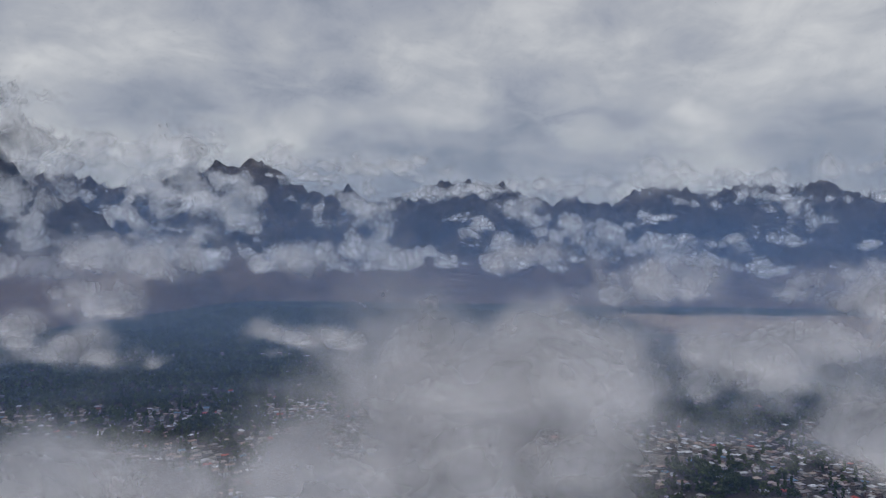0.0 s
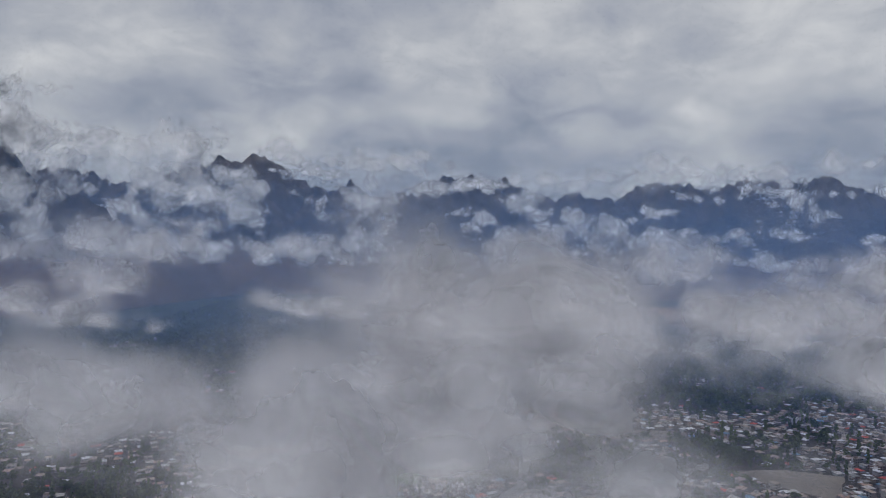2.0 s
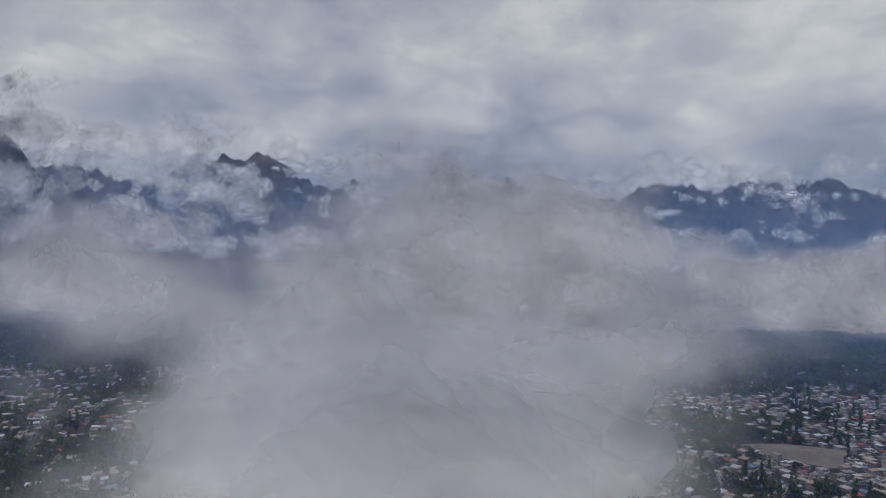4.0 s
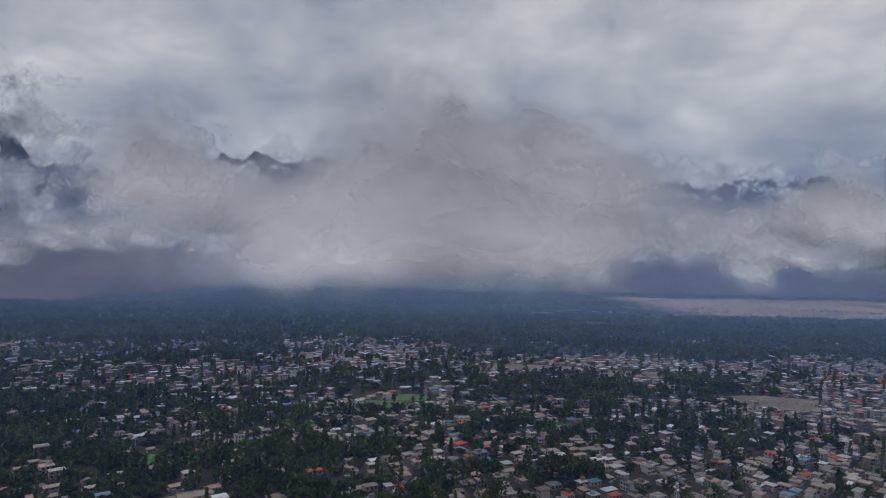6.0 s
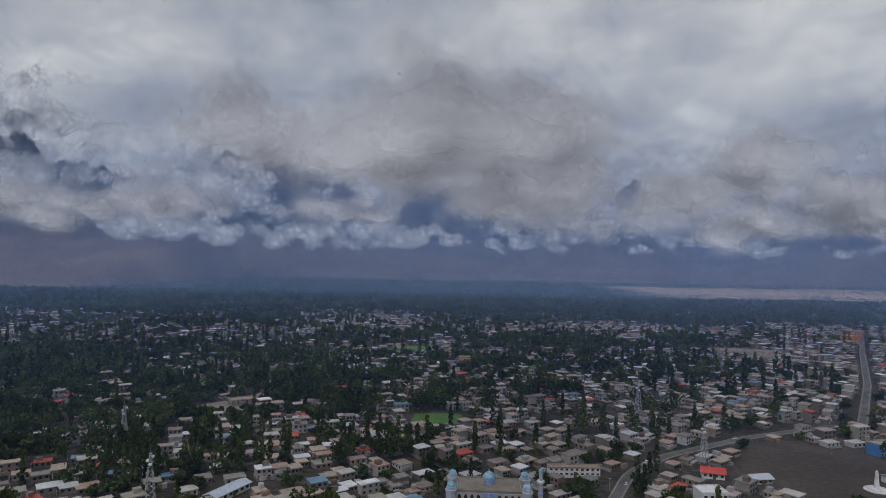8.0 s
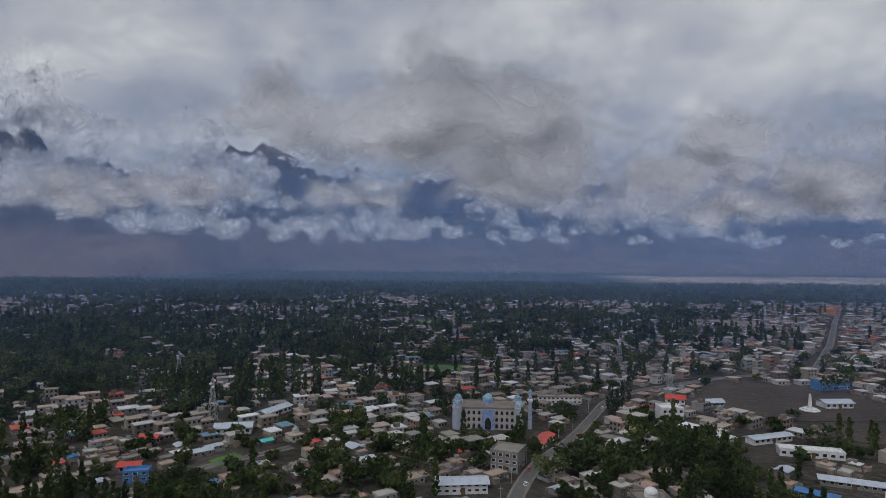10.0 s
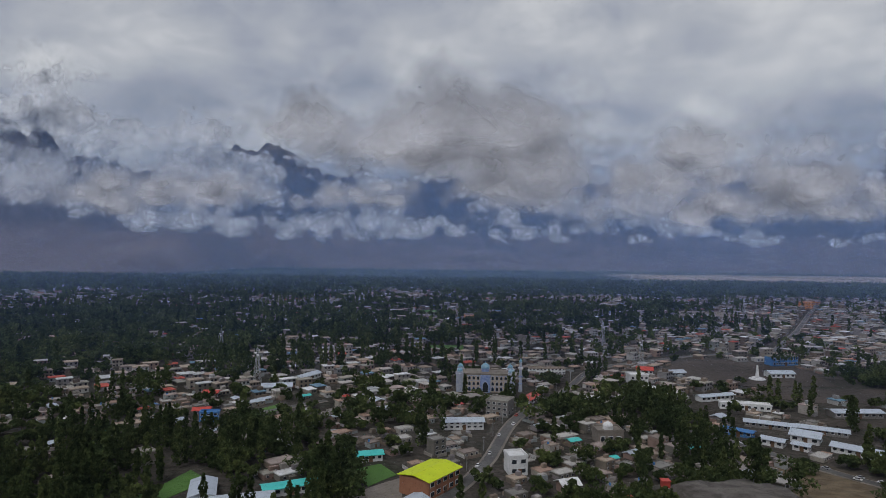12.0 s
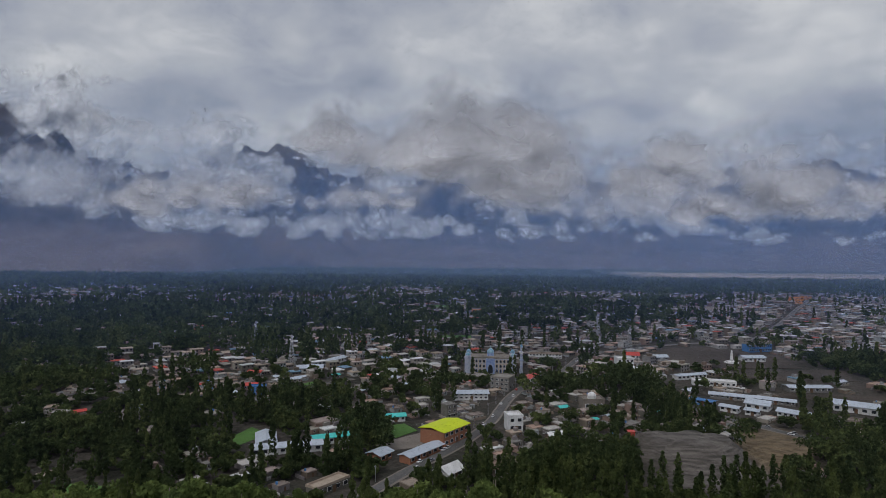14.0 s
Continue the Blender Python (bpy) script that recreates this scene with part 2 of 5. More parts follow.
def masked_ground():
    """Dirt and grass in patches; dark woodland floor farther out, pale river sand in the open plain."""
    m = material("valley_ground", [(0.020, 0.026, 0.014), (0.036, 0.034, 0.026), (0.058, 0.050, 0.042), (0.092, 0.080, 0.070)], 0.03, 0.95, bump=0.4, fine=14)
    t = m.node_tree
    b = t.nodes["Principled BSDF"]
    near = b.inputs["Base Color"].links[0].from_socket
    geo, sp, nz = t.nodes.new("ShaderNodeNewGeometry"), t.nodes.new("ShaderNodeSeparateXYZ"), t.nodes.new("ShaderNodeTexNoise")
    t.links.new(geo.outputs["Position"], sp.inputs[0])
    t.links.new(geo.outputs["Position"], nz.inputs["Vector"])
    nz.inputs["Scale"].default_value, nz.inputs["Detail"].default_value = 0.003, 8.0

    def calc(op, a, c):
        n = t.nodes.new("ShaderNodeMath")
        n.operation = op
        for i, v in enumerate((a, c)):
            if isinstance(v, (int, float)):
                n.inputs[i].default_value = v
            else:
                t.links.new(v, n.inputs[i])
        return n.outputs[0]

    def step(v, lo, hi):
        n = t.nodes.new("ShaderNodeMapRange")
        n.interpolation_type = "SMOOTHSTEP"
        t.links.new(v, n.inputs["Value"])
        n.inputs["From Min"].default_value, n.inputs["From Max"].default_value = lo, hi
        return n.outputs[0]

    def mix(f, a, c):
        n = t.nodes.new("ShaderNodeMix")
        n.data_type = "RGBA"
        t.links.new(f, n.inputs["Factor"])
        for i, v in ((6, a), (7, c)):
            if isinstance(v, tuple):
                n.inputs[i].default_value = (*v, 1)
            else:
                t.links.new(v, n.inputs[i])
        return n.outputs[2]

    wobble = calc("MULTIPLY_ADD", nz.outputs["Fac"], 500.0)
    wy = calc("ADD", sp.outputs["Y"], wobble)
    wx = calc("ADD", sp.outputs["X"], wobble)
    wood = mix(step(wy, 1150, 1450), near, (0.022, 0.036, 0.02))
    sand = calc("MULTIPLY", calc("MULTIPLY", step(wy, 1780, 1880), calc("SUBTRACT", 1.0, step(wy, 2560, 2680))), step(wx, 780, 1000))
    sandy = mix(step(nz.outputs["Fac"], 0.35, 0.65), (0.34, 0.25, 0.17), (0.45, 0.34, 0.24))
    land = mix(sand, wood, sandy)

    def near_to(cx, cy, ax, ay, lo, hi):
        u = calc("DIVIDE", calc("SUBTRACT", sp.outputs["X"], cx), ax)
        w = calc("DIVIDE", calc("SUBTRACT", sp.outputs["Y"], cy), ay)
        r = calc("POWER", calc("ADD", calc("MULTIPLY", u, u), calc("MULTIPLY", w, w)), 0.5)
        n = t.nodes.new("ShaderNodeTexNoise")
        t.links.new(geo.outputs["Position"], n.inputs["Vector"])
        n.inputs["Scale"].default_value, n.inputs["Detail"].default_value = 0.07, 6.0
        return calc("SUBTRACT", 1.0, step(calc("ADD", r, calc("MULTIPLY", n.outputs["Fac"], 1.3)), lo + 0.25, hi + 0.6))
    strata = t.nodes.new("ShaderNodeTexNoise")
    squash = t.nodes.new("ShaderNodeMapping")
    squash.inputs["Scale"].default_value = (0.10, 0.16, 1.2)
    t.links.new(geo.outputs["Position"], squash.inputs["Vector"])
    t.links.new(squash.outputs[0], strata.inputs["Vector"])
    strata.inputs["Scale"].default_value, strata.inputs["Detail"].default_value = 1.6, 9.0
    band = step(strata.outputs["Fac"], 0.25, 0.80)
    land = mix(near_to(98, -20, 22, 26, 0.9, 1.25), land, mix(band, (0.085, 0.064, 0.040), (0.21, 0.160, 0.102)))
    land = mix(near_to(70, -46, 25, 21, 0.95, 1.25), land, mix(band, (0.055, 0.049, 0.044), (0.165, 0.148, 0.132)))
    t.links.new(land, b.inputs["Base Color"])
    return m


M_GROUND = masked_ground()


def haze_material(name, density, colour, scale, low, high, top, detail=3.0):
    """Haze sheet: a tinted scattering skin let through by a patchy noise in world metres."""
    m = bpy.data.materials.new(name)
    m.use_nodes = True
    t = m.node_tree
    t.nodes.clear()
    o, mixer, see, dif, tra, half, geo, nz, mr, mul = (t.nodes.new(k) for k in (
        "ShaderNodeOutputMaterial", "ShaderNodeMixShader", "ShaderNodeBsdfTransparent", "ShaderNodeBsdfDiffuse", "ShaderNodeBsdfTranslucent",
        "ShaderNodeMixShader", "ShaderNodeNewGeometry", "ShaderNodeTexNoise", "ShaderNodeMapRange", "ShaderNodeMath"))
    dif.inputs["Color"].default_value = tra.inputs["Color"].default_value = (*colour, 1)
    half.inputs[0].default_value = 0.5
    t.links.new(dif.outputs[0], half.inputs[1])
    t.links.new(tra.outputs[0], half.inputs[2])
    t.links.new(geo.outputs["Position"], nz.inputs["Vector"])
    nz.inputs["Scale"].default_value, nz.inputs["Detail"].default_value, nz.inputs["Roughness"].default_value = scale, detail, 0.5
    t.links.new(nz.outputs["Fac"], mr.inputs["Value"])
    mr.interpolation_type = "SMOOTHSTEP"
    mr.inputs["From Min"].default_value, mr.inputs["From Max"].default_value = low, high
    mr.inputs["To Max"].default_value = density
    sp, mz = t.nodes.new("ShaderNodeSeparateXYZ"), t.nodes.new("ShaderNodeMapRange")
    t.links.new(geo.outputs["Position"], sp.inputs[0])
    t.links.new(sp.outputs["Z"], mz.inputs["Value"])
    mz.interpolation_type = "SMOOTHSTEP"
    mz.inputs["From Min"].default_value, mz.inputs["From Max"].default_value = top
    mz.inputs["To Min"].default_value, mz.inputs["To Max"].default_value = 1.0, 0.0
    mul.operation = "MULTIPLY"
    t.links.new(mr.outputs[0], mul.inputs[0])
    t.links.new(mz.outputs[0], mul.inputs[1])
    t.links.new(mul.outputs[0], mixer.inputs[0])
    t.links.new(see.outputs[0], mixer.inputs[1])
    t.links.new(half.outputs[0], mixer.inputs[2])
    t.links.new(mixer.outputs[0], o.inputs[0])
    return m


def cloud_material(name, density, colour, scale, detail, soft, core, rim, rough=0.55, relief=0.2):
    """Cloud droplets: a fractal field in world metres, cut higher towards the rim of a billow, so that its edge is ragged."""
    m = bpy.data.materials.new(name)
    m.use_nodes = True
    t = m.node_tree
    t.nodes.clear()
    o, mixer, see, dif, tra, total, away, geo, nz, skin, cut, lack, mr, way, bp = (t.nodes.new(k) for k in (
        "ShaderNodeOutputMaterial", "ShaderNodeMixShader", "ShaderNodeBsdfTransparent", "ShaderNodeBsdfDiffuse", "ShaderNodeBsdfTranslucent", "ShaderNodeAddShader", "ShaderNodeVectorMath", "ShaderNodeNewGeometry", "ShaderNodeTexNoise",
        "ShaderNodeAttribute", "ShaderNodeMapRange", "ShaderNodeMath", "ShaderNodeMapRange", "ShaderNodeAttribute", "ShaderNodeBump"))
    dif.inputs["Color"].default_value = tra.inputs["Color"].default_value = (*colour, 1)
    t.links.new(geo.outputs["Position"], nz.inputs["Vector"])
    nz.inputs["Scale"].default_value, nz.inputs["Detail"].default_value, nz.inputs["Roughness"].default_value, nz.inputs["Distortion"].default_value = scale, detail, rough, 0.25
    skin.attribute_name, way.attribute_name = "skin", "out"
    t.links.new(skin.outputs["Fac"], cut.inputs["Value"])
    cut.inputs["To Min"].default_value, cut.inputs["To Max"].default_value = rim, core
    lack.operation = "SUBTRACT"
    t.links.new(nz.outputs["Fac"], lack.inputs[0])
    t.links.new(cut.outputs[0], lack.inputs[1])
    mr.interpolation_type = "SMOOTHSTEP"
    t.links.new(lack.outputs[0], mr.inputs["Value"])
    mr.inputs["From Max"].default_value, mr.inputs["To Max"].default_value = soft, density
    bp.inputs["Strength"].default_value, bp.inputs["Distance"].default_value = relief, 0.4 / scale
    t.links.new(nz.outputs["Fac"], bp.inputs["Height"])
    t.links.new(way.outputs["Vector"], bp.inputs["Normal"])
    t.links.new(bp.outputs[0], dif.inputs["Normal"])
    t.links.new(mr.outputs[0], mixer.inputs[0])
    t.links.new(see.outputs[0], mixer.inputs[1])
    # light that falls on either side of a layer leaves it towards the eye
    away.operation = "SCALE"
    away.inputs["Scale"].default_value = -1.0
    t.links.new(bp.outputs[0], away.inputs[0])
    t.links.new(away.outputs[0], tra.inputs["Normal"])
    t.links.new(dif.outputs[0], total.inputs[0])
    t.links.new(tra.outputs[0], total.inputs[1])
    t.links.new(total.outputs[0], mixer.inputs[2])
    t.links.new(mixer.outputs[0], o.inputs[0])
    return m


M_CLOUD = cloud_material("cloud_mist", 0.36, (0.52, 0.525, 0.555), 0.024, 5.0, 0.30, 0.22, 0.68, 0.52, 0.08)
M_CUMULUS = cloud_material("cumulus_mist", 0.80, (0.67, 0.68, 0.70), 0.008, 3.5, 0.24, 0.31, 0.68, 0.52, 0.12)
M_DECK = cloud_material("deck_mist", 0.40, (0.70, 0.705, 0.72), 0.006, 5.0, 0.40, 0.20, 0.70, 0.52, 0.08)
# haze sheets: the blue of distant air is put into their colour
M_HAZE_LOW = haze_material("ground_haze", 0.005, (0.40, 0.45, 0.60), 0.004, 0.1, 0.5, top=(12, 57))
M_HAZE = haze_material("grey_blue_haze", 0.025, (0.24, 0.40, 0.86), 0.0012, 0.1, 0.5, top=(50, 240))
M_HAZE_FAR = haze_material("blue_haze", 0.105, (0.37, 0.55, 0.92), 0.0012, 0.1, 0.5, top=(20, 400))
M_HAZE_PEAK = haze_material("deep_blue_haze", 0.11, (0.09, 0.25, 0.58), 0.0012, 0.1, 0.5, top=(250, 760))


# ---- helpers of the place ----
def hash_noise(x, y, seed):
    """Smooth value noise from 0 to 1 over the plane."""
    xi, yi = np.floor(x).astype(np.int64), np.floor(y).astype(np.int64)
    fx, fy = x - xi, y - yi
    fx, fy = fx * fx * (3 - 2 * fx), fy * fy * (3 - 2 * fy)

    def h(a, b):
        n = (a * 374761393 + b * 668265263 + seed * 974634777) & 0xFFFFFFFF
        n = ((n ^ (n >> 13)) * 1274126177) & 0xFFFFFFFF
        return ((n ^ (n >> 16)) & 0xFFFF) / 65535.0

    return (h(xi, yi) * (1 - fx) + h(xi + 1, yi) * fx) * (1 - fy) + (h(xi, yi + 1) * (1 - fx) + h(xi + 1, yi + 1) * fx) * fy


def fbm(x, y, seed, octaves=5):
    v, a = 0.0, 0.5
    for k in range(octaves):
        v = v + a * hash_noise(x * 2 ** k + 17.3 * k, y * 2 ** k + 5.1 * k, seed + k)
        a *= 0.5
    return v


def smooth(v, lo, hi):
    k = np.clip((v - lo) / (hi - lo), 0, 1)
    return k * k * (3 - 2 * k)


VALLEY = -34.0


def ground_z(x, y):
    """The valley floor: level under the town, falling to the river; a shale mound and a gully by the road."""
    x, y = np.asarray(x, float), np.asarray(y, float)
    z = VALLEY * smooth(y, 800, 1750)
    r = np.hypot((x - 66) / 21, (y + 39) / 13) + 0.4 * (fbm(x / 15, y / 15, 5) - 0.5)
    z = z + 7.0 * (1 - smooth(r, 0.62, 1.02)) + 2.4 * (fbm(x / 7, y / 7, 6) - 0.5) * (1 - smooth(r, 0.9, 1.2))
    g = np.hypot((x - 97) / 15, (y + 50) / 30)
    z = z - 6 * (1 - smooth(g, 0.3, 1.15))
    return z + 0.6 * (fbm(x / 40, y / 40, 9) - 0.5) * smooth(np.hypot(x - 11, y - 119), 45, 90) - 4.0 * (1 - smooth(np.hypot((x - 11) / 1.3, y - 119), 22, 60))


def from_arrays(name, verts, faces, material, smooth_faces=False):
    """A mesh object out of arrays: faces all with the same number of corners."""
    me = bpy.data.meshes.new(name)
    verts, faces = np.asarray(verts, np.float32), np.asarray(faces, np.int32)
    n, k = faces.shape
    me.vertices.add(len(verts))
    me.vertices.foreach_set("co", verts.ravel())
    me.loops.add(n * k)
    me.loops.foreach_set("vertex_index", faces.ravel())
    me.polygons.add(n)
    me.polygons.foreach_set("loop_start", np.arange(0, n * k, k, dtype=np.int32))
    me.polygons.foreach_set("use_smooth", np.full(n, smooth_faces))
    me.update(calc_edges=True)
    if material:
        me.materials.append(material)
    return me


def grid_mesh(name, xs, ys, height, material):
    X, Y = np.meshgrid(xs, ys)
    Z = height(X, Y)
    nx, ny = len(xs), len(ys)
    i = (np.arange(ny - 1)[:, None] * nx + np.arange(nx - 1)[None]).ravel()
    return from_arrays(name, np.stack((X, Y, Z), -1).reshape(-1, 3), np.stack((i, i + 1, i + nx + 1, i + nx), 1), material, True)


def part(name, bm, material, parent, label=""):
    """Links a bmesh as one mesh object under a thing or a part."""
    me = bpy.data.meshes.new(name)
    bm.to_mesh(me)
    bm.free()
    me.materials.append(material)
    ob = new(name, me)
    ob.parent = parent
    return tagged(ob, label)


def thing(name, label, category, group="", kind=""):
    return tagged(new(name), label, category, group, kind)


def add_box(bm, cx, cy, z0, sx, sy, sz, rz=0.0, taper=1.0):
    v = []
    for z, k in ((z0, 1.0), (z0 + sz, taper)):
        for ux, uy in ((-1, -1), (1, -1), (1, 1), (-1, 1)):
            x, y = ux * sx / 2 * k, uy * sy / 2 * k
            v.append(bm.verts.new((cx + x * math.cos(rz) - y * math.sin(rz), cy + x * math.sin(rz) + y * math.cos(rz), z)))
    for f in ((3, 2, 1, 0), (4, 5, 6, 7), (0, 1, 5, 4), (1, 2, 6, 5), (2, 3, 7, 6), (3, 0, 4, 7)):
        bm.faces.new([v[k] for k in f])
    return bm


def box(cx, cy, z0, sx, sy, sz, rz=0.0, taper=1.0, bevel=0.0):
    bm = add_box(bmesh.new(), cx, cy, z0, sx, sy, sz, rz, taper)
    if bevel:
        bmesh.ops.bevel(bm, geom=bm.edges[:], offset=bevel, segments=1, affect="EDGES")
    return bm


def lathe(profile, n=16, cx=0.0, cy=0.0):
    """A turned form from (radius, height) pairs."""
    bm = bmesh.new()
    rings = [[bm.verts.new((cx + r * math.cos(2 * math.pi * k / n), cy + r * math.sin(2 * math.pi * k / n), z)) for k in range(n)] for r, z in profile]
    for a, b in zip(rings, rings[1:]):
        for k in range(n):
            bm.faces.new((a[k], a[(k + 1) % n], b[(k + 1) % n], b[k]))
    bm.faces.new(rings[0][::-1])
    bm.faces.new(rings[-1])
    return bm


def gable(cx, cy, z0, sx, sy, rise, thick=0.15):
    """A two-sided pitched roof, ridge along x, with its thickness."""
    bm = bmesh.new()
    v = [bm.verts.new((cx + a * sx / 2, cy + b * sy / 2, z0 + h)) for a in (-1, 1) for b, h in ((-1, 0), (0, rise), (1, 0), (1, -thick), (0, rise - thick), (-1, -thick))]
    for k in range(6):
        bm.faces.new((v[k], v[(k + 1) % 6], v[6 + (k + 1) % 6], v[6 + k]))
    bm.faces.new(v[5::-1])
    bm.faces.new(v[6:])
    bmesh.ops.recalc_face_normals(bm, faces=bm.faces)
    return bm


# ---- valley floor ----
ys = np.concatenate((np.arange(-1500, -170, 60), np.arange(-170, 170, 3.5), np.arange(170, 700, 15), np.arange(700, 4741, 45)))
xs = np.concatenate((np.arange(-6000, -300, 100), np.arange(-300, -180, 15), np.arange(-180, 180, 3.5), np.arange(180, 360, 15), np.arange(360, 6001, 80)))
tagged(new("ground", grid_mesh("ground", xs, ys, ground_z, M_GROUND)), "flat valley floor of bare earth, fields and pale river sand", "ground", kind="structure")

# ---- mountains ----
# crests: (x, y, z) from end to end, and how steeply the flanks fall
CRESTS = [
    ([(-2564, 2750, 860), (-2128, 2700, 690), (-1754, 2650, 487), (-1463, 2600, 266), (-1184, 2550, 110)], 0.8),
    ([(-2868, 4450, 693), (-2116, 4450, 586), (-1802, 4450, 710), (-1526, 4450, 785), (-1269, 4450, 758), (-731, 4450, 489)], 0.9),
    ([(-1569, 4100, 677), (-1100, 3700, 397), (-656, 3300, 218), (-355, 3000, 99)], 0.8),
    ([(-1161, 2950, 154), (-980, 2950, 269), (-690, 2950, 135)], 0.7),
    ([(-860, 4300, 534), (-708, 4300, 594), (-514, 4280, 549), (-303, 4250, 557), (-92, 4150, 423), (263, 3900, 154)], 0.9),
    ([(-23, 4500, 644), (216, 4500, 688), (416, 4500, 639), (577, 4500, 553), (857, 4500, 550), (1190, 4400, 485), (1585, 4300, 382), (1885, 4200, 252)], 0.8),
    ([(1351, 4550, 590), (1592, 4550, 646), (2077, 4550, 638), (2400, 4550, 687), (2764, 4550, 693), (3160, 4550, 679), (4096, 4550, 774)], 0.8),
    ([(690, 3600, 196), (913, 3600, 247), (1169, 3600, 171)], 0.6),
    ([(1851, 3500, 183), (2068, 3500, 248), (2435, 3500, 177), (2999, 3500, 294)], 0.6),
]


def mountain_z(X, Y):
    h = np.full(X.shape, -220.0)
    for crest, fall in CRESTS:
        for (ax, ay, az), (bx, by, bz) in zip(crest, crest[1:]):
            k = np.clip(((X - ax) * (bx - ax) + (Y - ay) * (by - ay)) / ((bx - ax) ** 2 + (by - ay) ** 2), 0, 1)
            d = np.hypot(X - ax - k * (bx - ax), Y - ay - k * (by - ay))
            h = np.maximum(h, az + k * (bz - az) - fall * d)
    rid = 1 - np.abs(2 * fbm(X / 420, Y / 420, 31, 6) - 1)
    rid2 = 1 - np.abs(2 * fbm(X / 150, Y / 210, 57, 5) - 1)
    rough = smooth(h, 0, 260)
    rid3 = 1 - np.abs(2 * fbm(X / 70, Y / 110, 83, 4) - 1)
    h = h + (rid - 0.8) * 190 * rough + (rid2 - 0.8) * 110 * (0.2 + rough) + (rid3 - 0.8) * 55 * (0.2 + rough)
    # the gravel apron at the foot
    foot = 1610 + 1050 * smooth(X, -1080, -780) + 60 * (fbm(X / 300, Y / 900, 77, 3) - 0.5)
    apron = VALLEY - 3 + (0.2 - 0.1 * smooth(X, -900, 700)) * (Y - foot) + 26 * (fbm(X / 90, Y / 350, 13) - 0.5) * smooth(Y - foot, 0, 250)
    apron = np.minimum(apron, 112 - 70 * smooth(X, -700, 500))
    return np.where(Y < foot - 15, -300.0, np.maximum(h - 400 * (1 - smooth(Y, 2100, 2300)), apron))


tagged(new("mountain_range", grid_mesh("mountain_range", np.arange(-5200, 5201, 18), np.arange(1520, 4641, 20), mountain_z, M_ROCK)),
       "bare brown mountain range behind the valley, half hidden in cloud", "mountain", kind="structure")

# ---- plan of the town: what stands where ----
CELL = 2.0
OX, OY, NX, NY = -1700.0, -140.0, 1700, 1200
taken = np.zeros((NY, NX), bool)


def mark(x0, y0, x1, y1):
    """Keeps a stretch of the plan free."""
    a, b = int((min(x0, x1) - OX) / CELL), int((max(x0, x1) - OX) / CELL) + 1
    c, d = int((min(y0, y1) - OY) / CELL), int((max(y0, y1) - OY) / CELL) + 1
    taken[max(c, 0):max(d, 0), max(a, 0):max(b, 0)] = True


def free(x, y, r):
    a, b = int((x - r - OX) / CELL), int((x + r - OX) / CELL) + 1
    c, d = int((y - r - OY) / CELL), int((y + r - OY) / CELL) + 1
    if a < 0 or c < 0 or b > NX or d > NY:
        return False
    return not taken[c:d, a:b].any()


def mark_line(points, half):
    for (ax, ay), (bx, by) in zip(points, points[1:]):
        n = max(2, int(math.hypot(bx - ax, by - ay) / 2))
        for k in range(n + 1):
            x, y = ax + (bx - ax) * k / n, ay + (by - ay) * k / n
            mark(x - half, y - half, x + half, y + half)


def zat(x, y):
    return float(ground_z(x, y))


def strip(name, points, width, lift, material):
    """A road laid along a line, following the ground."""
    dense = []
    for (ax, ay), (bx, by) in zip(points, points[1:]):
        n = max(1, int(math.hypot(bx - ax, by - ay) / 3))
        dense += [(ax + (bx - ax) * k / n, ay + (by - ay) * k / n) for k in range(n)]
    dense.append(points[-1])
    p = np.array(dense)
    for _ in range(4):
        p[1:-1] = (p[:-2] + 2 * p[1:-1] + p[2:]) / 4
    d = np.gradient(p, axis=0)
    d /= np.linalg.norm(d, axis=1)[:, None]
    side = np.stack((-d[:, 1], d[:, 0]), 1) * width / 2
    rows = [p + side * k for k in (1, 0.5, 0, -0.5, -1)]
    v = np.concatenate([np.stack((q[:, 0], q[:, 1], np.maximum(ground_z(q[:, 0], q[:, 1]), ground_z(p[:, 0], p[:, 1]) - 0.4) + lift), 1) for q in rows])
    n = len(p)
    i = np.arange(n - 1)
    f = np.concatenate([np.stack((k * n + i, (k + 1) * n + i, (k + 1) * n + i + 1, k * n + i + 1), 1) for k in range(4)])
    return new(name, from_arrays(name, v, f, material, True))


MAIN = [(-60, -125), (-33, -75), (-22.6, -54.5), (-11, -36), (-2.5, -20), (5.8, 1), (14, 35), (19, 50), (35, 86), (53, 122), (66, 146), (88, 169), (136, 199), (190, 222)]
BAZAAR = [(190, 222), (203, 219), (279, 330), (377, 486), (414, 543), (470, 632)]
LOWER = [(60, 60), (85, 36), (97, 15.5), (113, -10), (132, -33), (180, -85)]
LANE = [(-105, 20), (-84, 52), (-60, 75)]
for pts, w, lb in ((MAIN, 3.4, "worn grey asphalt main street through the town"), (BAZAAR, 3.2, "straight pale asphalt bazaar street"), (LOWER, 3.4, "dark asphalt road along the gully"), (LANE, 2.6, "narrow dusty lane between houses")):
    mark_line(pts, w / 2 + 1.2)
    tagged(strip("pavement", pts, w + 1.6, 0.10, M_KERB), "dusty verge along a street", "verge", kind="structure")
    tagged(strip("road", pts, w, 0.22, M_ASPHALT), lb, "road", kind="structure")


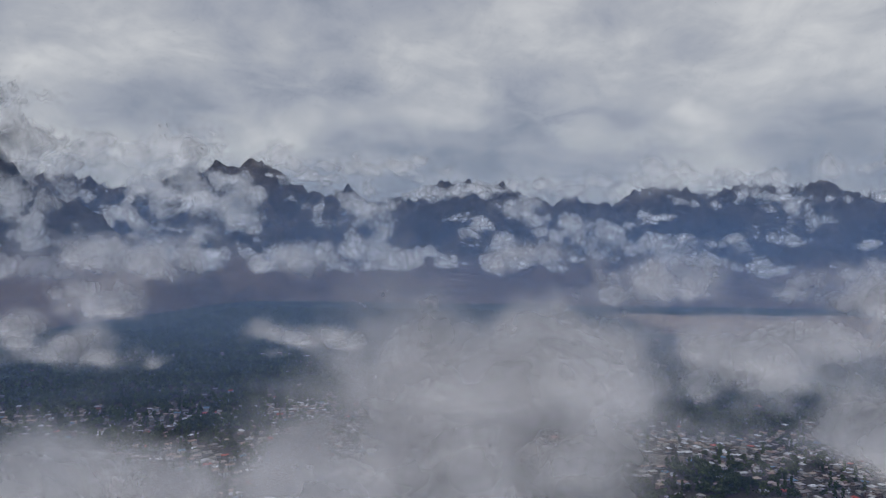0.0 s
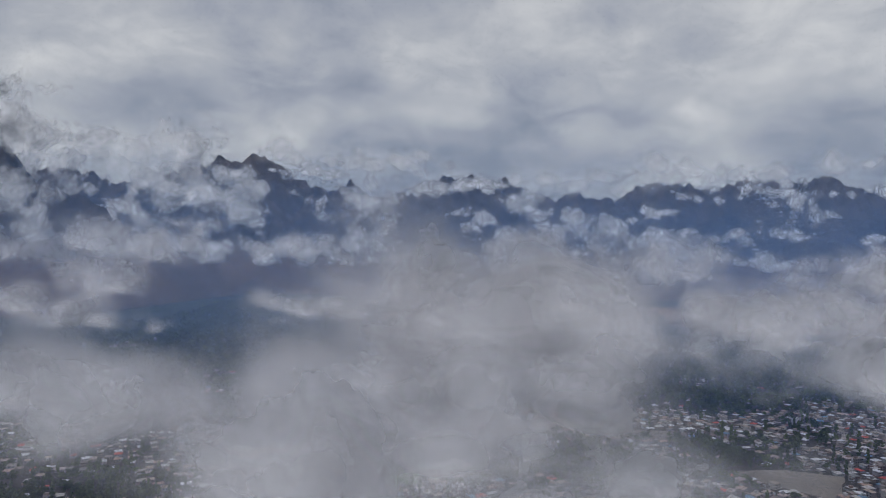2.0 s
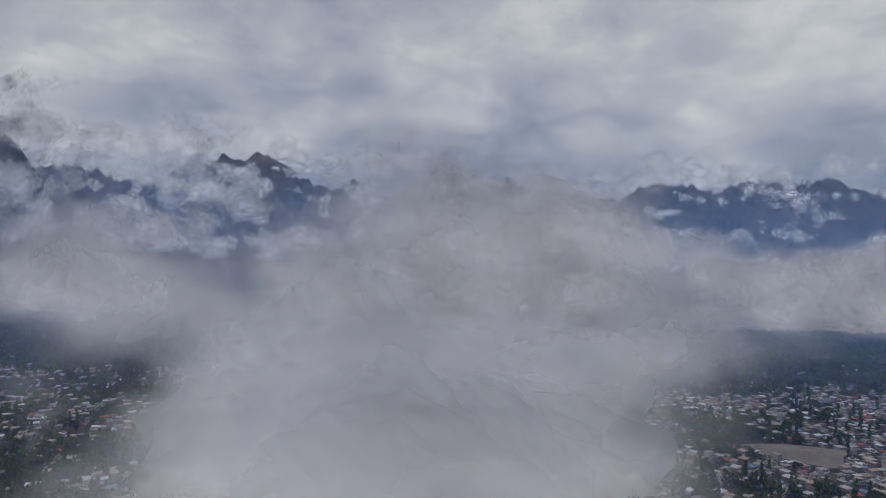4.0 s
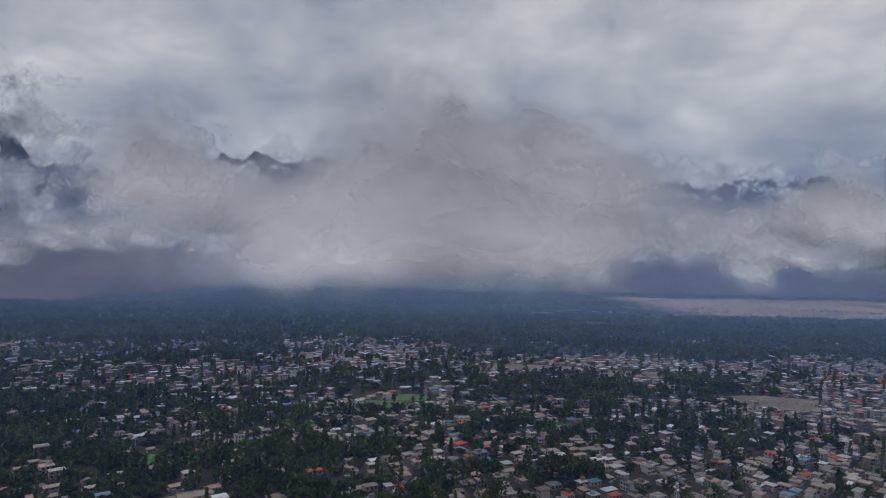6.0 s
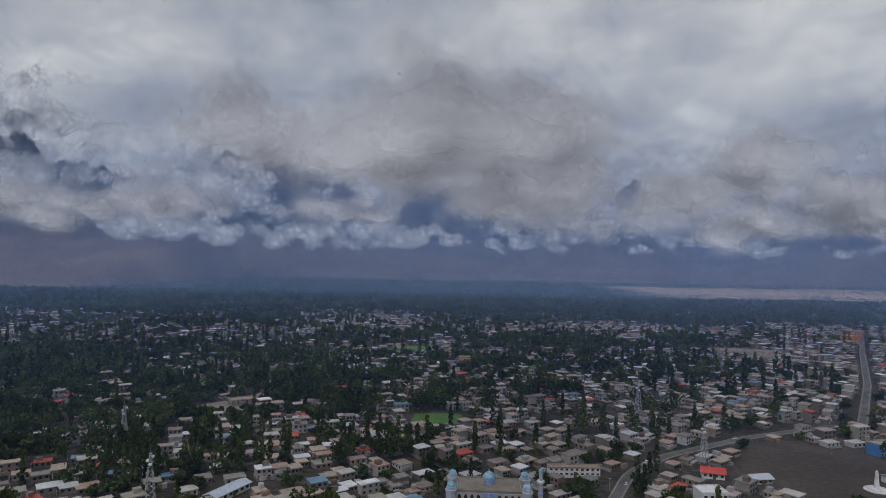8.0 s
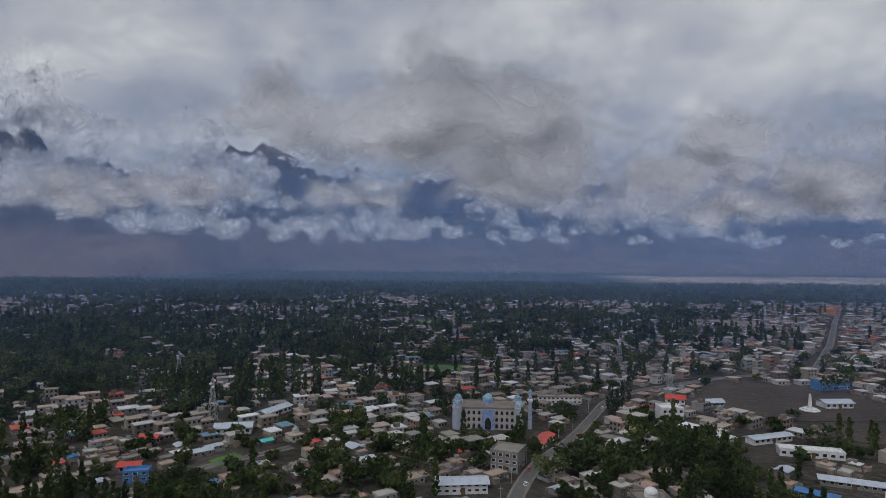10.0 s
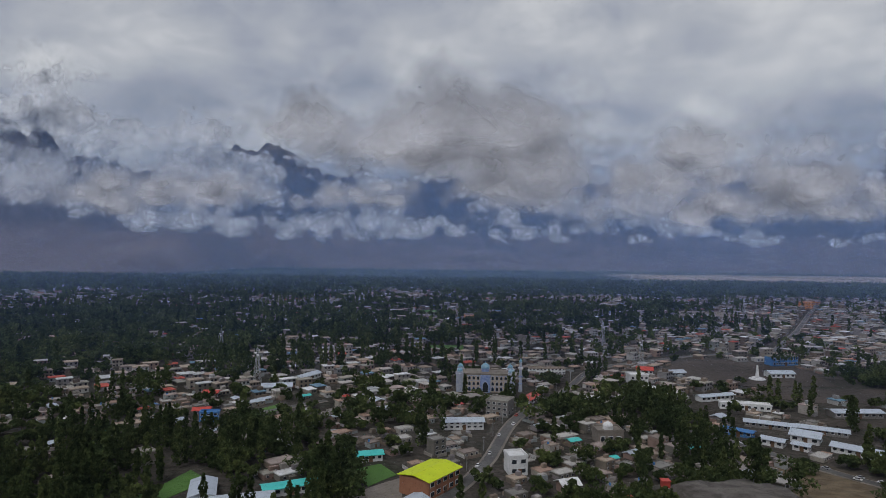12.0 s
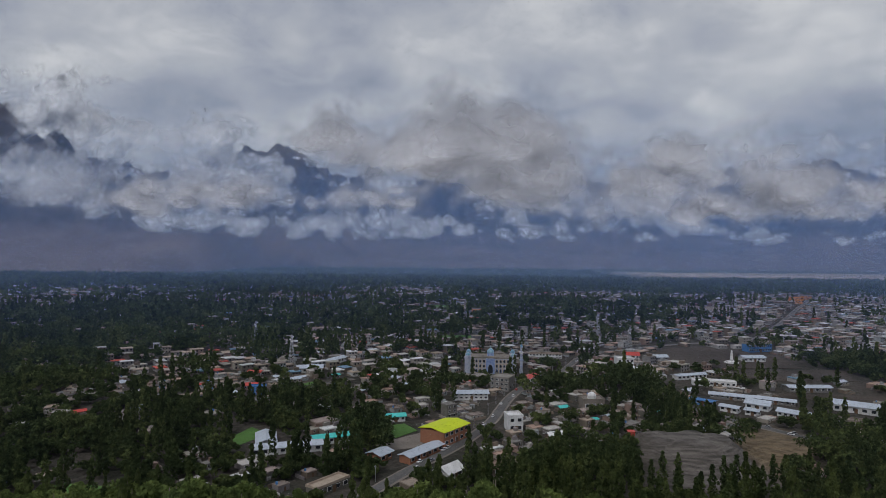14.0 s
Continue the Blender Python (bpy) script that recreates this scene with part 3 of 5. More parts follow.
def patch(name, corners, lift, material, label, category, bank=0.0):
    """A flat field or yard inside a fence line, with an uneven hem."""
    bm = bmesh.new()
    ring = []
    for (ax, ay), (bx, by) in zip(corners, corners[1:] + corners[:1]):
        n = max(2, int(math.hypot(bx - ax, by - ay) / 6))
        for k in range(n):
            x, y = ax + (bx - ax) * k / n, ay + (by - ay) * k / n
            ring.append((x + random.uniform(-0.7, 0.7), y + random.uniform(-0.7, 0.7)))
    z = max(zat(x, y) for x, y in ring) + lift
    top = [bm.verts.new((x, y, z)) for x, y in ring]
    low = [bm.verts.new((x, y, z - 2.0)) for x, y in ring]
    bm.faces.new(top)
    for k in range(len(ring)):
        bm.faces.new((top[k - 1], low[k - 1], low[k], top[k]))
    bmesh.ops.triangulate(bm, faces=[f for f in bm.faces if len(f.verts) > 4])
    bmesh.ops.recalc_face_normals(bm, faces=bm.faces)
    me = bpy.data.meshes.new(name)
    bm.to_mesh(me)
    bm.free()
    me.materials.append(material)
    xs_, ys_ = [c[0] for c in corners], [c[1] for c in corners]
    for x in np.arange(min(xs_), max(xs_), 2):
        for y in np.arange(min(ys_), max(ys_), 2):
            inside = False
            for (ax, ay), (bx, by) in zip(corners, corners[1:] + corners[:1]):
                if (ay > y) != (by > y) and x < ax + (y - ay) / (by - ay) * (bx - ax):
                    inside = not inside
            if inside:
                mark(x, y, x + 1, y + 1)
    return tagged(new(name, me), label, category, kind="structure")


patch("ground_field", [(100, 135), (112, 152), (125, 180), (160, 192), (178, 168), (192, 160), (186, 118), (140, 116)], 0.08, M_DIRT, "bare trodden earth of an open sports ground", "field")
patch("ground_field", [(142, 112), (136, 96), (150, 84), (196, 86), (206, 114), (188, 114)], 0.08, M_DIRT, "wide bare parade field of grey earth", "field")
patch("ground_field", [(128, 54), (146, 44), (186, 36), (190, 52), (150, 56)], 0.08, M_DIRT, "bare yard between low barracks", "yard")
patch("grass_field", [(-35, -10), (-28, -4), (-22, -13), (-29, -22)], 0.10, M_GRASS, "trim green lawn beside a lime roofed house", "lawn")
patch("ground_field", [(-30, -24), (-21, -15), (-19, -31), (-30, -36), (-36, -30)], 0.07, M_KERB, "paved forecourt by a lime roofed house", "yard")
patch("grass_field", [(-90, -35), (-83, -12), (-75, -18), (-80, -32)], 0.10, M_GRASS, "bright green crop field among poplars", "field")
patch("grass_field", [(-122, -82), (-118, -68), (-98, -72), (-96, -84)], 0.10, M_GRASS, "bright green crop field among poplars", "field")
patch("grass_field", [(-84, 60), (-78, 68), (-72, 62), (-78, 54)], 0.10, M_GRASS, "small green plot between houses", "field")
for x, y, w, d in ((-99, 379, 16, 9), (-48, 436, 15, 11), (-27, 460, 14, 12), (70, 384, 14, 10), (-8, 222, 13, 11), (-150, 300, 15, 10)):
    patch("grass_field", [(x - w, y - d), (x + w, y - d * 0.8), (x + w * 0.9, y + d), (x - w * 0.9, y + d * 0.9)], 0.10, M_GRASS, "green crop field between the houses", "field")
patch("ground_field", [(-142, 236), (-132, 224), (-106, 229), (-110, 240), (-126, 252)], 0.08, M_KERB, "pale paved yard before a school house", "yard")
for ring in ([(206, 486), (262, 436), (274, 440), (300, 478), (262, 492)], [(156, 1070), (300, 1058), (396, 1078), (380, 1128), (240, 1120)], [(-132, 1405), (10, 1390), (90, 1412), (70, 1440), (-60, 1436)],
             [(30, 596), (110, 585), (130, 612), (50, 622)], [(150, 566), (215, 560), (225, 590), (160, 596)]):
    patch("ground_field", ring, 0.6, M_SANDY, "bare pale field between the woods and houses", "field")
mark(48, -52, 88, -26)
mark(44, -70, 92, -50)
mark(92, -34, 112, -10)


# ---- houses ----
def window_parts(parent, w, d, z0, storey, storeys, rnd, pane=M_GLASS, frame_mat=M_WHITE):
    """Recessed-looking windows: a frame proud of the wall and a dark pane in it, on the front and one side."""
    for s in range(storeys):
        n = max(1, int(w / 3.2))
        for k in range(n):
            x = -w / 2 + (k + 0.5) * w / n
            fr = part("window_frame", box(x, -d / 2 - 0.04, z0 + s * storey + 0.95, 1.35, 0.12, 1.3), frame_mat, parent)
            part("pane", box(x, -d / 2 - 0.115, z0 + s * storey + 1.03, 1.12, 0.05, 1.12), pane, fr)
    return parent


def parapet_roof(w, d, z, h=0.45, t=0.25):
    """A flat roof sunk behind a low parapet."""
    bm = bmesh.new()
    add_box(bm, 0, 0, z - 0.2, w - 2 * t + 0.02, d - 2 * t + 0.02, 0.25)
    for cx, cy, sx, sy in ((0, -d / 2 + t / 2, w + 0.1, t), (0, d / 2 - t / 2, w + 0.1, t), (-w / 2 + t / 2, 0, t, d - 2 * t), (w / 2 - t / 2, 0, t, d - 2 * t)):
        add_box(bm, cx, cy, z - 0.1, sx, sy, h + 0.1)
    return bm


def house(w, d, storeys, roof, seed, wall=None, label="", wing=False, storey=2.7, windows=True):
    """A town house: walls, flat or pitched roof, windows, door, and what stands on its roof."""
    rnd = random.Random(seed)
    h = storey * storeys
    wall = wall or M_WALL
    looks = {"flat": "flat earth roof", "tin": "pitched pale tin roof", "red": "pitched red tin roof", "blue": "blue painted tin roof", "teal": "teal tin roof", "white": "white washed flat roof", "lime": "lime roof"}
    kinds = {1: "single storey", 2: "two storey", 3: "three storey"}
    top = thing("house", label or f"{kinds[storeys]} plastered town house with {looks[roof]}", "house", "houses of the town")
    part("wall", box(0, 0, -1.2, w, d, h + 1.2), wall, top)
    if wing:
        part("wing", box(w * 0.72, d * 0.1, -1.2, w * 0.5, d * 0.75, h * 0.62 + 1.2), wall, top)
        bm = parapet_roof(w * 0.5 + 0.2, d * 0.75 + 0.2, h * 0.62)
        bmesh.ops.translate(bm, verts=bm.verts, vec=(w * 0.72, d * 0.1, 0.02))
        part("wing_roof", bm, M_ROOF, top)
    if roof in ("flat", "white"):
        part("roof", parapet_roof(w + 0.15, d + 0.15, h), M_ROOF if roof == "flat" else M_WHITE, top)
        if rnd.random() < 0.3:
            part("stair_room", box(w * 0.28, d * 0.2, h, w * 0.28, d * 0.3, 2.1), wall, top)
        if rnd.random() < 0.3:
            part("water_tank", lathe(((0.55, h + 0.0), (0.55, h + 1.1), (0.3, h + 1.3)), 8, -w * 0.25, d * 0.2), M_STEEL if rnd.random() < 0.5 else M_BLUE, top)
    else:
        m = {"tin": M_TIN, "red": M_RED, "blue": M_BLUE, "teal": M_TEAL, "lime": M_LIME}[roof]
        part("roof", gable(0, 0, h + 0.1, w + 0.9, d + 0.9, d * 0.17), m, top)
    if windows:
        window_parts(top, w, d, 0, storey, storeys, rnd)
    part("door", box(w * 0.1, -d / 2 - 0.05, 0.0, 1.0, 0.1, 0.9 if windows else 2.0), M_WOOD, top)
    if rnd.random() < 0.45:
        bm = bmesh.new()
        for cx, cy, sx, sy in ((0, -d / 2 - 4.2, w, 0.25), (-w / 2 + 0.12, -d / 2 - 2.1, 0.25, 4.0), (w / 2 - 0.12, -d / 2 - 2.1, 0.25, 4.0)):
            add_box(bm, cx, cy, -0.8, sx, sy, 2.4)
        part("yard_wall", bm, M_WALL, top)
    if storeys > 1 and rnd.random() < 0.5:
        part("balcony", box(0, -d / 2 - 0.45, storey - 0.12, w * 0.9, 0.85, 0.14), M_STONE, top)
    return top


def put_down(ob, x, y, turn=0.0, radius=None, sink=0.0, size=1.0):
    ob.matrix_world = pose(x, y, zat(x, y) - sink, 0, 0, turn) @ Matrix.Diagonal((size, size, size, 1))
    if radius:
        mark(x - radius, y - radius, x + radius, y + radius)
    return ob


PROTOS = []
for k, (w, d, s, roof, wing, windows) in enumerate((
        (8.5, 7.0, 1, "flat", False, True), (9.5, 7.5, 2, "flat", False, True), (7.5, 6.5, 1, "flat", True, True), (10.0, 6.5, 1, "flat", False, True),
        (8.0, 8.0, 2, "flat", False, True), (11.0, 6.0, 1, "tin", False, True), (7.0, 6.0, 1, "flat", True, False), (8.5, 7.5, 2, "flat", True, True),
        (6.5, 6.5, 1, "white", False, True), (12.0, 6.0, 1, "white", False, True), (7.5, 6.5, 3, "flat", False, True), (6.0, 5.0, 1, "flat", False, False),
        (9.0, 6.5, 1, "tin", True, True), (8.0, 6.0, 1, "red", False, True),
        (7.0, 5.5, 1, "blue", False, True), (7.5, 5.5, 1, "teal", False, True), (13.0, 8.5, 1, "flat", True, True))):
    PROTOS.append(house(w, d, s, roof, 100 + k, wing=wing, windows=windows))
WEIGHTS = [14, 3, 13, 14, 3, 5, 12, 3, 4, 5, 0.5, 10, 4, 1.8, 0.9, 0.9, 9]


def house_share(x, y):
    """How much of the plan is built up, from 0 to 1."""
    n = fbm(np.asarray(x) / 100, np.asarray(y) / 62, 21, 4)
    v = 0.27 + 1.4 * (n - 0.45)
    v = v + 0.6 * np.exp(-(((x - 0.66 * (y - 219) - 215) / 105) ** 2)) * smooth(y, 90, 180) * (1 - smooth(y, 620, 720))
    v = v + 0.45 * np.exp(-(((x - 0.42 * y - 6) / 34) ** 2)) * (1 - smooth(y, 150, 200))
    v = v + 0.5 * np.exp(-((x + 100) / 38) ** 2 - ((y - 58) / 30) ** 2)
    v = v + 0.55 * np.exp(-((y - 600 - 0.6 * np.maximum(0, 30 - x)) / 38) ** 2) * smooth(x, -260, -140) * (1 - smooth(x, 280, 330))
    v = v - 0.32 * smooth(y, 640, 690) * smooth(x, 20, 90) * (1 - np.exp(-(((x - 0.66 * (y - 219) - 215) / 105) ** 2)))
    v = v + 0.35 * np.exp(-((y - 1010) / 60) ** 2) * smooth(x, 60, 200)
    v = v - 0.05 * (1 - smooth(y, -60, -10)) * (x < -25) - 0.5 * smooth(y, 720, 780) + 0.18 * smooth(y, 950, 1050)
    v = v + 0.04 * smooth(-x, 60, 200) * smooth(y, 100, 200)
    v = v - 0.6 * np.exp(-((x - 232) / 36) ** 2 - ((y - 128) / 42) ** 2)
    v = v + 0.4 * np.exp(-((x - 70) / 75) ** 2 - ((y - 310) / 85) ** 2)
    v = v + 0.7 * np.exp(-((x + 120) / 120) ** 2 - ((y - 770) / 50) ** 2)
    v = v + 0.32 * smooth(x, -70, -30) * (1 - smooth(x, 120, 160)) * smooth(y, -15, 15) * (1 - smooth(y, 180, 240))
    v = v + 0.42 * smooth(x, -190, -165) * (1 - smooth(x, -70, -40)) * smooth(y, 15, 45) * (1 - smooth(y, 130, 165))
    return np.clip(v, 0.015, 0.92)


# ---- landmarks ----
def arch_window(x, z, w, h, parent, frame_material, depth=0.0):
    """A pointed-arch window: a frame proud of the wall with a dark pane."""
    def outline(bm, w, h, y0, y1):
        pts = [(-w / 2, 0), (w / 2, 0), (w / 2, h * 0.62), (w * 0.28, h * 0.88), (0, h), (-w * 0.28, h * 0.88), (-w / 2, h * 0.62)]
        a = [bm.verts.new((x + px, y0, z + pz)) for px, pz in pts]
        b = [bm.verts.new((x + px, y1, z + pz)) for px, pz in pts]
        bm.faces.new(a)
        bm.faces.new(b[::-1])
        for k in range(7):
            bm.faces.new((a[k - 1], b[k - 1], b[k], a[k]))
        bmesh.ops.recalc_face_normals(bm, faces=bm.faces)
        return bm
    fr = part("window_frame", outline(bmesh.new(), w + 0.35, h + 0.25, -0.14 + depth, 0.05 + depth), frame_material, parent)
    ob = part("pane", outline(bmesh.new(), w, h, -0.2 + depth, 0.0 + depth), M_GLASS, fr)
    ob.location.z = 0.1
    return fr


DOME = ((1.0, 0.0), (1.08, 0.25), (1.06, 0.55), (0.92, 0.9), (0.68, 1.2), (0.36, 1.42), (0.1, 1.56), (0.04, 1.8), (0.09, 1.86), (0.02, 2.1))


def mosque():
    top = thing("mosque", "large cream mosque with blue tiled corners and turquoise domes", "mosque")
    W, D, H = 20.5, 12.0, 8.0
    part("wall", box(0, D / 2, -1, W, D, H + 1), M_TAN, top, "cream rendered wall")
    bm = bmesh.new()
    add_box(bm, 0, D / 2, H - 0.1, W - 0.8, D - 0.8, 0.25)
    for cx, cy, sx, sy in ((0, 0.1, W + 0.4, 0.5), (0, D - 0.1, W + 0.4, 0.5), (-W / 2, D / 2, 0.5, D - 0.7), (W / 2, D / 2, 0.5, D - 0.7)):
        add_box(bm, cx, cy, H - 0.25, sx, sy, 0.7)
    part("roof", bm, M_KERB, top, "flat dusty roof with a low parapet")
    part("cornice", box(0, -0.1, H - 0.7, W, 0.3, 0.3), M_PALE, top)
    part("plinth_band", box(0, -0.06, 2.55, W, 0.2, 0.22), M_PALE, top)
    part("floor_band", box(0, -0.06, 5.1, W, 0.2, 0.2), M_PALE, top)
    for row, (z, h) in enumerate(((0.5, 1.7), (3.1, 1.45), (5.6, 1.45))):
        for side in (-1, 1):
            for k in range(4):
                arch_window(side * (3.3 + 1.95 * k), z, 1.0, h, top, M_TILE if row == 0 else M_PALE)
    portal = part("portal", box(0, -0.35, -0.5, 4.6, 0.9, H + 0.3), M_TILE, top, "blue glazed tile portal")
    arch_window(0, 0.2, 2.4, 4.6, portal, M_PALE, -0.8)
    for sx in (-1, 1):
        for y in (0.6, D - 0.6):
            tower = part("corner_tower", lathe(((1.75, -1), (1.75, H - 0.3), (1.95, H - 0.2), (1.95, H + 0.4), (1.55, H + 0.5), (1.55, H + 1.2)), 8, sx * (W / 2 + 1.4), y), M_PALE, top, "octagonal blue tiled tower")
            part("dome", lathe([(1.2 * r, H + 1.2 + 1.0 * z) for r, z in DOME], 16, sx * (W / 2 + 1.4), y), M_DOME, tower, "small turquoise dome")
    drum = part("drum", lathe(((1.8, H), (1.8, H + 1.3), (1.95, H + 1.4), (1.95, H + 1.6)), 16, 0, 7.0), M_TILE, top)
    part("dome", lathe([(1.8 * r, H + 1.6 + 1.6 * z) for r, z in DOME], 20, 0, 7.0), M_DOME, drum, "large turquoise dome")
    return top


def minaret():
    top = thing("minaret", "slender pale blue minaret with a ringed balcony", "minaret")
    part("shaft", lathe(((0.95, -1), (0.95, 3), (0.8, 3.2), (0.72, 11.5)), 12), M_PALE, top)
    part("balcony", lathe(((0.75, 11.2), (1.25, 11.7), (1.25, 12.4), (0.7, 12.4)), 12), M_WHITE, top)
    part("lantern", lathe(((0.6, 12.4), (0.6, 14.6), (0.85, 14.7), (0.85, 14.95)), 10), M_PALE, top)
    part("dome", lathe([(0.75 * r, 14.95 + 0.95 * z) for r, z in DOME], 12), M_DOME, top)
    for z in (4.0, 7.5):
        part("ring", lathe(((0.88, z), (1.0, z + 0.15), (1.0, z + 0.35), (0.85, z + 0.5)), 12), M_TILE, top)
    return top


put_down(mosque(), 10.6, 113.0, -3.0, size=1.08)
mark(-5, 107, 32, 132)
put_down(minaret(), 28.0, 115.0, size=0.98)


def small_mosque():
    top = thing("mosque", "small tan stone mosque with a white dome", "mosque")
    part("wall", box(0, 0, -1, 9, 7, 5.4), M_KERB, top)
    part("roof", parapet_roof(9.2, 7.2, 4.4, 0.6), M_KERB, top)
    part("drum", lathe(((1.75, 4.4), (1.75, 5.2)), 14), M_WHITE, top)
    part("dome", lathe([(1.65 * r, 5.2 + 1.2 * z) for r, z in DOME], 16), M_WHITE, top, "white dome")
    for x in (-2.8, 0, 2.8):
        fr = part("window_frame", box(x, -3.54, 0.3, 1.6, 0.12, 2.6), M_WHITE, top)
        part("pane", box(x, -3.61, 0.4, 1.2, 0.05, 2.3), M_GLASS, fr)
    return top


put_down(small_mosque(), 48.2, 23, 4, 7)


def big_house(label, w, d, h, wall, roof, rise, x, y, turn, rows=2, bays=5, name="house", category="house", flat=False, overhang=1.2):
    h, d = (h * 0.68, d * 0.85) if h < 5 else (h, d)
    top = thing(name, label, category)
    part("wall", box(0, 0, -1, w, d, h + 1), wall, top)
    if flat:
        part("roof", parapet_roof(w + 0.2, d + 0.2, h, 0.6), roof, top)
    else:
        part("roof", gable(0, 0, h + 0.12, w + overhang, d + overhang, rise), roof, top)
    for s in range(rows):
        for k in range(bays):
            px = -w / 2 + (k + 0.5) * w / bays
            z = 0.8 + s * h / rows
            fr = part("window_frame", box(px, -d / 2 - 0.04, z, w / bays * 0.6, 0.12, h / rows * 0.5), M_WHITE, top)
            part("pane", box(px, -d / 2 - 0.115, z + 0.1, w / bays * 0.5, 0.05, h / rows * 0.42), M_GLASS, fr)
    for k in range(2):
        fr = part("window_frame", box(w / 2 + 0.04, -d / 4 + k * d / 2, 1.0, 0.12, 1.4, 1.3), M_WHITE, top)
        part("pane", box(w / 2 + 0.115, -d / 4 + k * d / 2, 1.1, 0.05, 1.2, 1.1), M_GLASS, fr)
    part("door", box(0.3, -d / 2 - 0.14, 0, 1.2, 0.1, 2.0), M_WOOD, top)
    put_down(top, x, y, turn)
    c, s = abs(math.cos(radians(turn))), abs(math.sin(radians(turn)))
    hw, hd = (w * c + d * s) / 2 + 1, (w * s + d * c) / 2 + 1
    mark(x - hw, y - hd, x + hw, y + hd)
    return top


big_house("brick house with a bright lime green tin roof", 14.5, 10.0, 5.0, M_BRICK, M_LIME, 0.9, -12, -23, 55, 2, 5)
big_house("long two storey white house with a grey tin roof", 15, 7, 4.2, M_WHITE, M_TIN, 1.0, -2, 37, 6, 2, 7)
big_house("grey concrete corner block with a flat roof", 9, 9, 6.0, M_STONE, M_ROOF, 0, 13.5, 57, -22, 3, 4, flat=True)
big_house("low building with a teal tin roof", 8, 5, 3.0, M_WHITE, M_TEAL, 0.8, -32, 0, 18, 1, 4)
big_house("low school wing with a teal tin roof", 14, 5, 3.2, M_WHITE, M_TEAL, 0.8, -50, -27, 25, 1, 6)
big_house("long school wing with a grey tin roof", 22, 6, 3.2, M_WHITE, M_TIN, 1.0, -63, -38, 18, 1, 8)
big_house("school hall with a pale tin roof", 12, 7, 3.4, M_WHITE, M_TIN, 1.1, -72, -31, 108, 1, 5)
big_house("row of shops with a red tin roof beside the street", 14, 5, 3.6, M_WHITE, M_RED, 0.6, 30, 92, 64, 1, 6)
big_house("house with a low grey tin roof", 8, 6, 3.2, M_WALL, M_TIN, 1.2, 113, 140, 10, 1, 4)
big_house("white house with a bright red tin roof", 8, 6, 3.2, M_WHITE, M_RED, 1.6, 98, 145, -14, 1, 4)
big_house("long blue painted market building", 17, 7, 5.0, M_BLUE, M_ROOF, 0, 188, 178, 14, 2, 10, flat=True)
big_house("tall bright orange plastered hotel block", 15, 10, 7.5, M_ORANGE, M_ORANGE, 0, 404, 545, 14, 4, 7, flat=True)
big_house("orange plastered block far along the bazaar", 13, 7, 5.0, M_ORANGE, M_ROOF, 0, 452, 610, 20, 2, 6, flat=True)
big_house("small orange plastered house among trees", 8, 7, 6.0, M_ORANGE, M_ROOF, 0, 10, 380, 5, 2, 3, flat=True)
big_house("long white pavilion with a tin roof by the field", 13, 8, 3.4, M_WHITE, M_TIN, 1.2, 168, 141, 4, 1, 5)
big_house("long white barracks with a tin roof", 17, 4.6, 2.6, M_STONE, M_TIN, 0.9, 114, 43, -24, 1, 8)
big_house("long white barracks with a tin roof", 16, 4.6, 2.6, M_STONE, M_TIN, 0.9, 130, 36, -28, 1, 8)
big_house("white washed barracks with a blue grey tin roof", 15, 6, 2.9, M_WHITE, M_TIN, 1.1, 128, 12, -44, 1, 7)
big_house("white hall with a hipped grey roof", 9, 8, 3.4, M_WHITE, M_TIN, 1.5, 119, 27, -38, 1, 3)
big_house("low white shed beside the road", 7, 5, 3.0, M_WHITE, M_TIN, 0.7, 105, 22, -42, 1, 3)
big_house("small pale shed with a tin roof", 5, 4.5, 2.8, M_WHITE, M_TIN, 0.7, 112, 17, -40, 1, 2)
big_house("long blue painted shed", 10, 4, 3.0, M_BLUE, M_BLUE, 0.5, 98, 33, -40, 1, 4)
big_house("long low white shed with a tin roof", 18, 5, 3.0, M_WHITE, M_TIN, 0.7, 112, 88, 20, 1, 7)
big_house("long low white store with a flat roof", 20, 6, 3.2, M_WHITE, M_WHITE, 0, 118, 72, -14, 1, 8, flat=True)
big_house("grey stone store with a pale tin roof", 20, 7, 3.2, M_STONE, M_TIN, 0.8, 158, 62, 2, 1, 7)
big_house("large tin roofed depot", 16, 9, 4.0, M_WHITE, M_TIN, 1.4, 158, 25, -35, 1, 5)
big_house("long flat roofed row of stores", 24, 6, 3.0, M_WALL, M_ROOF, 0, 146, 2, -30, 1, 9, flat=True)
big_house("white two storey house with a flat roof", 9, 7, 5.0, M_WHITE, M_WHITE, 0, 86, 118, 4, 2, 4, flat=True)
big_house("white tin roofed hall among trees", 13, 8, 3.6, M_WHITE, M_TIN, 1.2, -86, 92, 12, 1, 5)
big_house("long white tin roofed hall", 16, 6, 3.4, M_WHITE, M_TIN, 1.0, -78, 118, 66, 1, 6)
big_house("pale school house before a paved yard", 15, 9, 4.0, M_KERB, M_ROOF, 0, -114, 247, 30, 2, 6, flat=True)
big_house("long two storey white block near the street", 20, 5, 4.8, M_WHITE, M_ROOF, 0, 46, 150, 0, 2, 10, flat=True)
big_house("small blue painted house", 7, 5, 4.6, M_BLUE, M_BLUE, 0, -98, 42, 12, 2, 3, flat=True)
big_house("small house with a red tin roof", 6, 5, 3.0, M_WALL, M_RED, 0.9, -104, 50, 12, 1, 3)
big_house("small house with a red tin roof", 6, 5, 4.0, M_WALL, M_RED, 0.9, -110, 76, 0, 2, 3)
